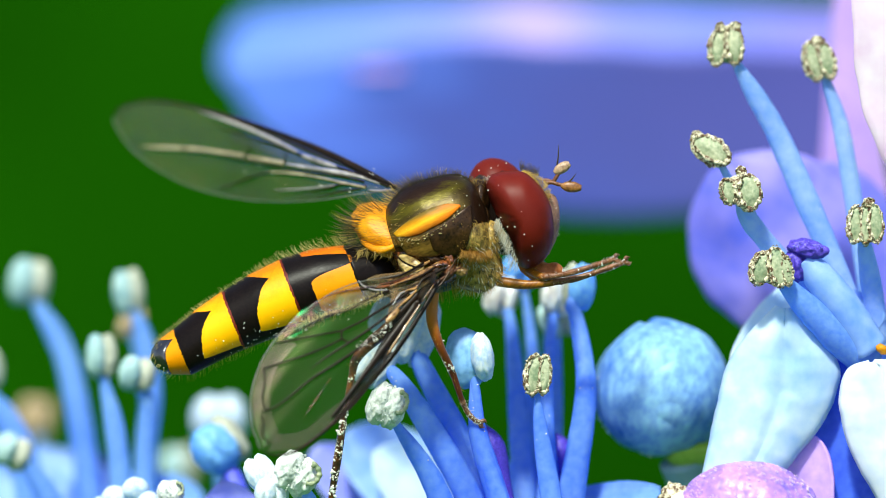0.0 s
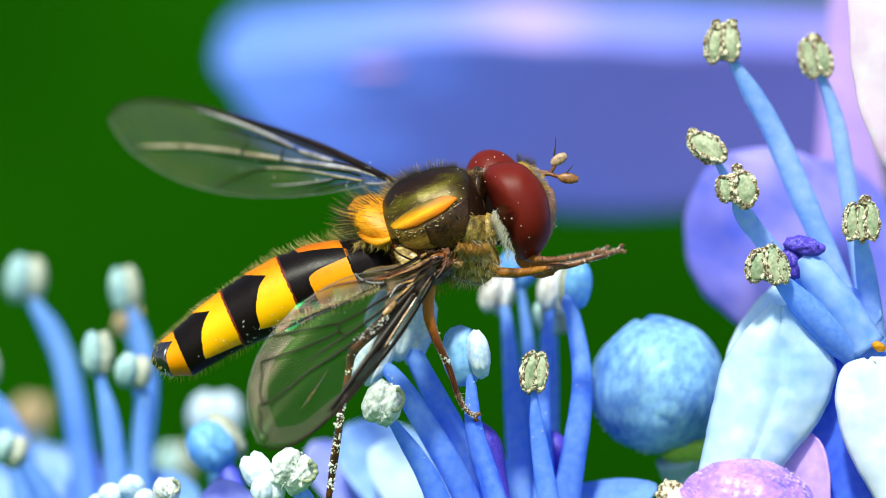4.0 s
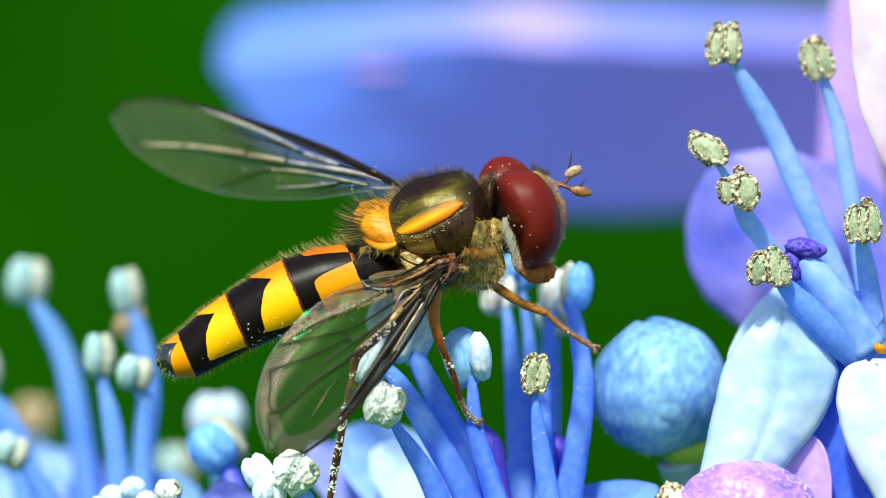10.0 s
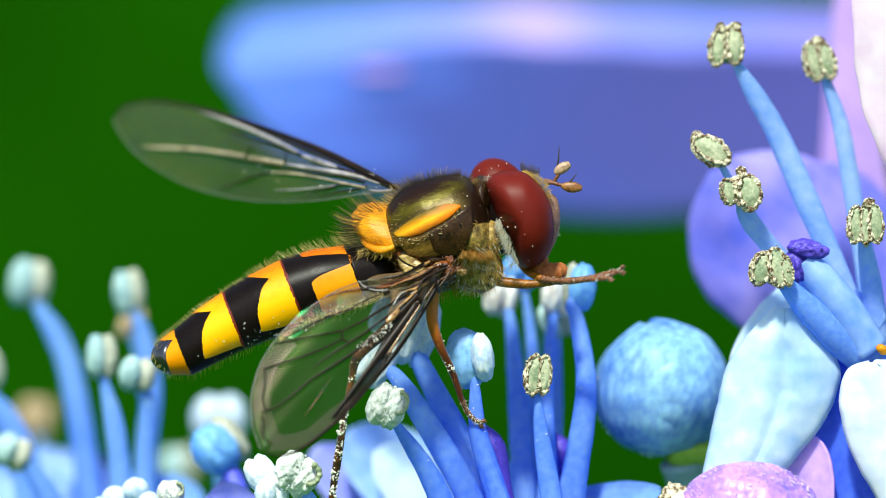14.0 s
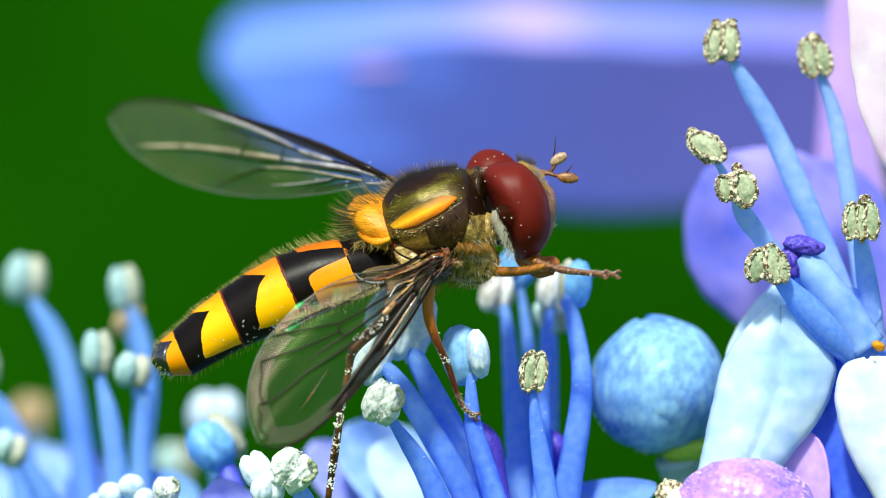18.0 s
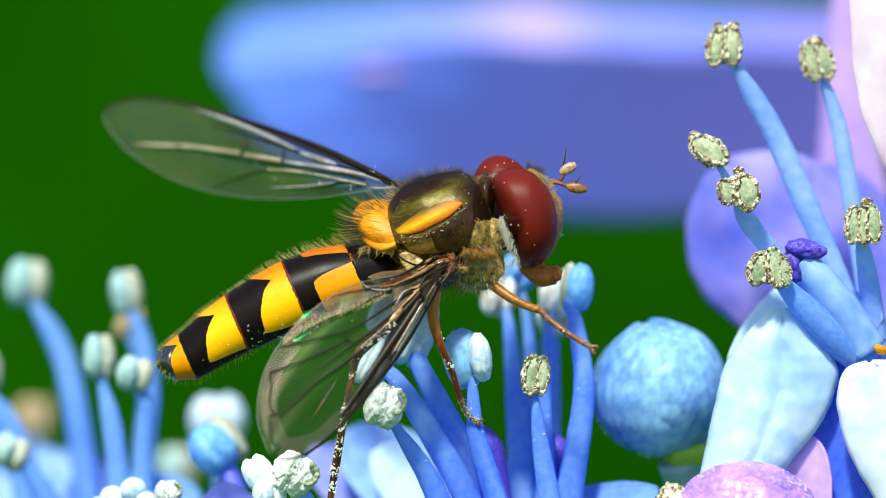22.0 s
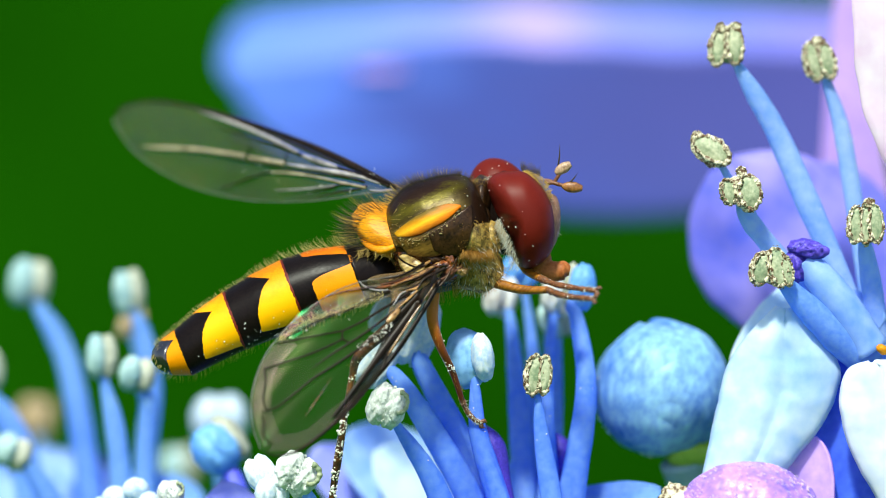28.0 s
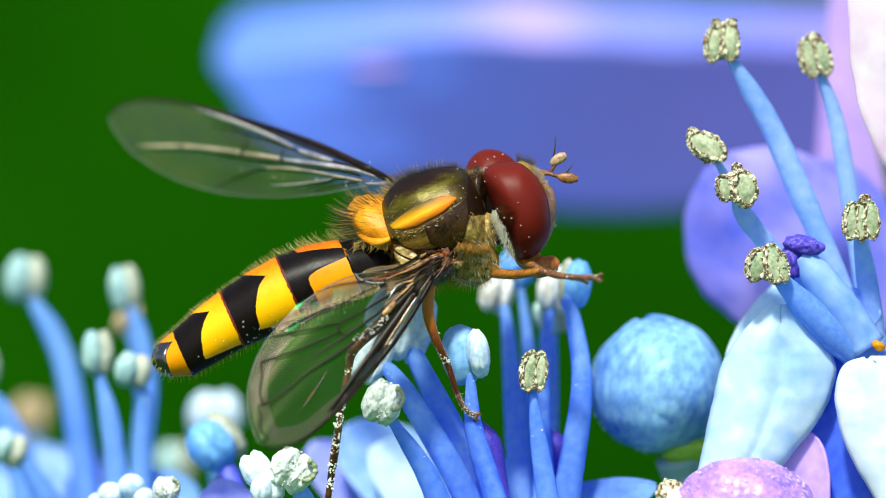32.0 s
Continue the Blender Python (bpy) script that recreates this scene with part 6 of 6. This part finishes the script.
# stem that carries the flower head
stem = thing("hydrangea_stem", Vector((at(784, 1900, 200).x, at(784, 1900, 200).y, 0)), "green branching hydrangea stem", "stem")
FORK = at(900, 1500, 200)
for p in ((880, 1010, 60), (150, 1015, 480), (450, 1000, 60), (250, 995, 140), (1180, 985, 240), (1210, 1115, 120), (1050, 1295, 300)):
    a = at(*p)
    part("branch", Geo().tube([FORK, FORK + (a - FORK) * .45 + un(0, 60), a], (30, 28, 26), 10), STEM, stem)
part("branch", Geo().tube([FORK, at(1400, 1250, 220), at(1600, 950, 180), at(1585, 780, 120), at(1562, 680, 60)], (28, 26, 24, 22, 18), 10), STEM, stem)
root = Vector((at(784, 0, 200).x, at(784, 0, 200).y, -0.01))
part("stalk", Geo().tube([root, Vector((root.x + .01, root.y + .02, .3)), Vector((FORK.x, FORK.y + .01, .6)), FORK], (420, 380, 300, 60), 14), STEM, stem)

# ---- garden behind ----
g = Geo()
n = 24
g.v = [Vector((math.cos(6.2832 * j / n) * r, math.sin(6.2832 * j / n) * r, .02 * noise.noise(Vector((r, j, 0))) if 0 < r < 50 else 0)) for r in (0.4, 2, 8, 40, 400, 3000) for j in range(n)]
g.v.append(Vector((0, 0, 0)))
for i in range(5):
    for j in range(n):
        g.f.append((i * n + j, (i + 1) * n + j, (i + 1) * n + (j + 1) % n, i * n + (j + 1) % n))
for j in range(n):
    g.f.append((6 * n, j, (j + 1) % n))
tagged(part("ground", g, GRASS), "green lawn under the hydrangea", "ground", kind="structure")

hedge = thing("hedge", Vector((0, 3.0, 0)), "dense deep green hedge behind the flowers, far out of focus", "hedge")
g = Geo()
rnd = random.Random(2)
for k in range(11000):
    x, z, deep = rnd.uniform(-1.9, 1.9), rnd.uniform(0.02, 2.3), 0.0
    nrm = Vector((rnd.uniform(-.6, .6), -.75, .75)).normalized()
    if k % 5 == 4:  # top and back of the hedge
        deep = rnd.uniform(0, .7)
        if k % 2:
            z = 2.3
            nrm = Vector((rnd.uniform(-.4, .4), rnd.uniform(-.4, .4), 1)).normalized()
        else:
            deep = .72
            nrm = Vector((rnd.uniform(-.6, .6), .8, .6)).normalized()
    y = 2.9 + deep + .10 * rnd.random() + .05 * noise.noise(Vector((x * 5, z * 5, 0))) + .1 * x * x
    c = Vector((x, y, z))
    d = Vector((rnd.uniform(-1, 1), rnd.uniform(-.6, .3), rnd.uniform(-.9, .5))).normalized()
    s = d.cross(nrm).normalized()
    q = rnd.uniform(.05, .085)
    o = len(g.v)
    for a, b, h in ((0, 0, 0), (.3, .26, .02), (.3, -.26, .02), (.65, .22, 0), (.65, -.22, 0), (1, 0, -.08)):
        g.v.append(c + d * (q * a) + s * (q * b) + nrm * (q * h))
    g.f.extend([(o, o + 1, o + 2), (o + 1, o + 3, o + 4, o + 2), (o + 3, o + 5, o + 4)])
part("foliage", g, LEAF, hedge, kind="stuff")
part("inner_foliage", Geo().sheet(lambda s, t: Vector((-1.95 + 3.9 * s, 3.04 + .1 * (-1.95 + 3.9 * s) ** 2 + .05 * noise.noise(Vector((s * 14, t * 14, 3))), 2.27 * t)), 40, 40, 46000), LEAF, hedge)
g = Geo()
for k in range(9):
    x = -1.8 + .45 * k
    g.tube([Vector((x, 3.3 + .1 * x * x, -.01)), Vector((x + rnd.uniform(-.05, .05), 3.3 + .1 * x * x, 1.0)), Vector((x + rnd.uniform(-.1, .1), 3.3 + .1 * x * x, 2.1))], (900, 700, 200), 8)
part("twigs", g, STEM, hedge, kind="stuff")


# ---- what moves ----
DRIFT = [(5.1, -2, 0), (5.5, -1.1, -.6), (6.5, -.7, .4), (7.5, -.2, 1.1), (9, 0, .2), (9.5, 1.3, 1.5), (10, 1.5, 2.3), (10.2, 3.8, 2.5),
         (10.5, -3, 2.9), (11, -3.2, 3.6), (11.5, -5.3, 4.6), (12, -6.5, 5.7), (13, -6.9, 4.6), (13.8, -7.1, 5.8), (14.3, -6.1, 5.4),
         (14.8, -5.3, 5.4), (15.3, -5.3, 3), (15.8, -5.7, 1.5), (16.3, -5.3, -3.7), (16.8, -6.9, -4.1), (17, -8, -5.5), (17.3, -5.5, -2.7),
         (17.5, -6.9, -3.1), (18, -6.2, -2.3), (18.4, -6.8, -.4)]


def aim(start, end):
    return start.rotation_difference(end).to_matrix().to_4x4()


def reach(a, u, v, length, way=-1):
    """The way from a, of that length, that shows its end at u, v; what is left over comes towards the camera."""
    d = at(u, v, 0) - a
    flat = Vector((d.x, 0, d.z))
    near = math.sqrt(max(0.0, (length * UNIT) ** 2 - flat.length ** 2))
    return Vector((flat.x, way * near, flat.z)).normalized()


def fore_leg_moves(i, rows):
    tib, tar, knee, ankle = fore_legs[i]
    upper, lower = [], []
    root = ORIGIN[tib]
    for t, au, av, tu, tv, *side in rows:
        way = 1 if side and side[0] > 0 else -1
        d1 = reach(knee, au, av, L_TIBIA, way)
        end = knee + d1 * (L_TIBIA * UNIT)
        d2 = reach(end, tu, tv, L_TARSUS, way)
        m1 = aim(D_TIBIA, d1)
        upper.append((t, Matrix.Translation(root - ORIGIN[fly]) @ m1))
        m2 = aim(D_TARSUS, m1.to_3x3().inverted() @ d2)
        lower.append((t, Matrix.Translation(ankle - root) @ m2))
    walk(tib, upper)
    walk(tar, lower)


def planted(ob, foot):
    """A standing leg turns at its hip so that its foot stays where it is while the body drifts."""
    hip = ORIGIN[ob]
    walk(ob, [(t, Matrix.Translation(hip - ORIGIN[fly]) @ aim(foot - hip, foot - hip - un(a, b))) for t, a, b in rounds(DRIFT)])


def motions():
    walk(fly, [(t, Matrix.Translation(ORIGIN[fly] + un(a, b))) for t, a, b in rounds(DRIFT)])
    walk(west, [(t, Matrix.Translation(ORIGIN[west] + un(a, 0))) for t, a in rounds(
        [(5.1, -4), (5.6, -4), (6, -3.6), (6.5, -2.1), (7, -1.5), (8, -.7), (9, -.5), (10, .2), (11, -.3), (12, 0), (14, -.3), (16.8, -.5), (18.4, -.2)])])
    planted(mid_leg, at(848, 744, -26))
    planted(hind_leg, at(590, 870, -60))
    walk(abdomen, [(t, Matrix.Translation(ORIGIN[abdomen] - ORIGIN[fly]) @ Matrix.Rotation(radians(-a), 4, "Y")) for t, a in rounds(
        [(5.1, 1.28), (6, 1.28), (6.5, .77), (7.5, .1), (9, 0), (9.5, -.27), (10, -.54), (10.5, -1), (11.5, -1.15), (12.5, -1.35), (13, -1.6),
         (13.8, -2.2), (14.3, -1.94), (14.8, -1.6), (15.3, -.71), (15.8, -.18), (16.3, .71), (16.8, .94), (17, 1.4), (17.5, .61), (18, .44), (18.4, .8)])])
    walk(head, [(t, Matrix.Translation(ORIGIN[head] - ORIGIN[fly] + un(a, b)) @ Matrix.Rotation(radians(r), 4, "Y")) for t, a, b, r in rounds(
        [(5.1, 1.5, .5, 0), (6, .8, .5, 0), (7, 0, 0, 0), (9.8, 0, 0, 0), (10, 5, 1, 2), (10.2, 14, 4, 8), (10.35, 12, 4, 7), (10.5, 7, 0, 4.5), (11, 1, .5, 0),
         (11.5, 2, -1, 1), (12.5, 2, -1.5, .8), (13, -3, -.5, -2.5), (13.8, -3.6, .5, -2.8), (14.8, -1.8, 0, -2), (15.8, -2, 0, -2), (16.3, -3.1, -2, -2.4),
         (17, -5.2, -3, -3), (17.5, -3.3, -1, -2.8), (18.4, -2.9, -2, -2.8)])])
    walk(mouth, [(t, Matrix.Translation(un(a, b))) for t, a, b in rounds(
        [(5.1, 0, 0), (9.8, 0, 0), (10, -14, -8), (10.15, -28, -24), (10.45, -28, -24), (10.6, -16, -12), (10.9, -5, -4), (11.2, 3, 0), (12.75, 3, 0), (12.95, -24, -20), (13.45, -26, -22),
         (13.65, -12, -10), (13.85, 4, -4), (14.3, 16, -8), (16.9, 18, -8), (17.3, 4, -4), (18.4, 2, 0)])])
    walk(near_wing, [(t, Matrix.Translation(ORIGIN[near_wing] - ORIGIN[fly]) @ Matrix.Rotation(radians(a), 4, "Y")) for t, a in rounds(
        [(5.1, -.7), (6, -.4), (7, 0), (9, 0), (9.5, .4), (10, .7), (10.5, 2), (11, 2.1), (12, 2), (13.8, 2.3), (15, 1.9), (16.5, 1), (17, .3), (17.5, 1.8), (18, 2), (18.4, 1.7)])])
    walk(far_wing, [(t, Matrix.Translation(ORIGIN[far_wing] - ORIGIN[fly]) @ Matrix.Rotation(radians(r), 4, "Y") @ Matrix.Rotation(radians(-a), 4, "Z")) for t, a, r in rounds(
        [(5.1, 0, 0), (9, 0, 0), (9.5, .3, 0), (10, 1.8, 0), (10.5, 2.5, 0), (11, 2, 0), (12, 2.7, 0), (13.8, 2.7, 0), (14.8, 2.5, -.1), (15.8, 2.2, -.7),
         (16.3, 2.2, -1.4), (16.8, 2, -1.7), (17, 2, -2), (17.5, 2.7, -1.5), (18.4, 3, -1.4)])])
    fore_leg_moves(0, rounds(
        [(5.1, 960, 547, 1050, 612), (9.85, 960, 547, 1050, 612), (10, 972, 553, 1052, 612), (10.08, 912, 496, 1048, 511), (10.17, 938, 522, 1000, 384), (10.23, 974, 512, 1010, 376),
         (10.32, 975, 500, 1018, 385), (10.42, 974, 499, 1086, 470), (10.6, 940, 503, 1030, 466), (10.8, 981, 488, 1098, 457), (11, 985, 484, 1115, 457),
         (11.2, 974, 499, 1068, 487), (11.4, 961, 513, 1032, 517), (11.6, 952, 525, 1021, 511), (12, 950, 527, 1024, 520), (12.6, 957, 524, 1021, 541),
         (12.8, 960, 508, 1027, 511), (13, 965, 497, 1032, 475), (13.2, 982, 485, 1074, 428), (13.4, 981, 475, 1086, 402), (13.6, 984, 499, 1104, 463),
         (13.8, 985, 499, 1112, 460), (14, 985, 497, 1100, 478), (14.15, 974, 508, 1056, 520), (14.4, 972, 516, 1036, 535), (14.63, 970, 533, 1093, 572), (14.78, 976, 523, 1050, 558)]
        + [(15, 977, 523, 1041, 556), (16.8, 977, 521, 1041, 554), (17, 975, 518, 1046, 560), (17.1, 935, 509, 1082, 534), (17.17, 892, 512, 1030, 434), (17.2, 932, 520, 1018, 386), (17.27, 968, 503, 1034, 362),
           (17.3, 952, 493, 1065, 361), (17.37, 976, 488, 1082, 480), (17.41, 902, 505, 1032, 424), (17.47, 946, 510, 1026, 408), (17.52, 962, 497, 1062, 398), (17.6, 978, 487, 1084, 457), (17.8, 981, 488, 1110, 451), (18, 978, 485, 1098, 500),
           (18.2, 968, 494, 1062, 505), (18.4, 968, 497, 1058, 512), (18.65, 964, 530, 1055, 575)]))
    fore_leg_moves(1, rounds(
        [(5.1, 935, 446, 952, 432, 1), (9.9, 935, 446, 952, 432, 1), (10.1, 965, 485, 1040, 440, 1), (10.2, 970, 480, 992, 345, 1), (10.35, 972, 470, 1004, 330, 1), (10.5, 966, 475, 1050, 420, 1),
         (10.8, 975, 470, 1085, 462, -1), (11.2, 968, 482, 1068, 488, -1), (11.4, 955, 486, 1040, 508, -1), (11.6, 949, 488, 1026, 520, -1), (12, 949, 489, 1028, 526, -1), (12.6, 949, 488, 1022, 529, -1),
         (13, 965, 480, 1062, 440, -1), (13.4, 972, 462, 1080, 390, -1), (13.8, 975, 485, 1100, 448, -1), (14, 972, 488, 1088, 485, -1), (14.4, 960, 490, 1036, 530, -1),
         (14.63, 920, 498, 970, 556, -1), (14.78, 932, 448, 950, 440, -1), (15.05, 935, 446, 952, 432, 1), (17.02, 935, 446, 952, 432, 1)]
        + [(17.15, 955, 478, 1040, 420, -1), (17.3, 965, 470, 1052, 375, -1), (17.5, 968, 470, 1060, 390, -1), (17.8, 972, 470, 1085, 445, -1), (18, 970, 474, 1085, 495, -1),
           (18.2, 962, 480, 1048, 505, -1), (18.4, 958, 486, 1035, 515, -1), (18.7, 938, 455, 965, 452, 1)]))


motions()
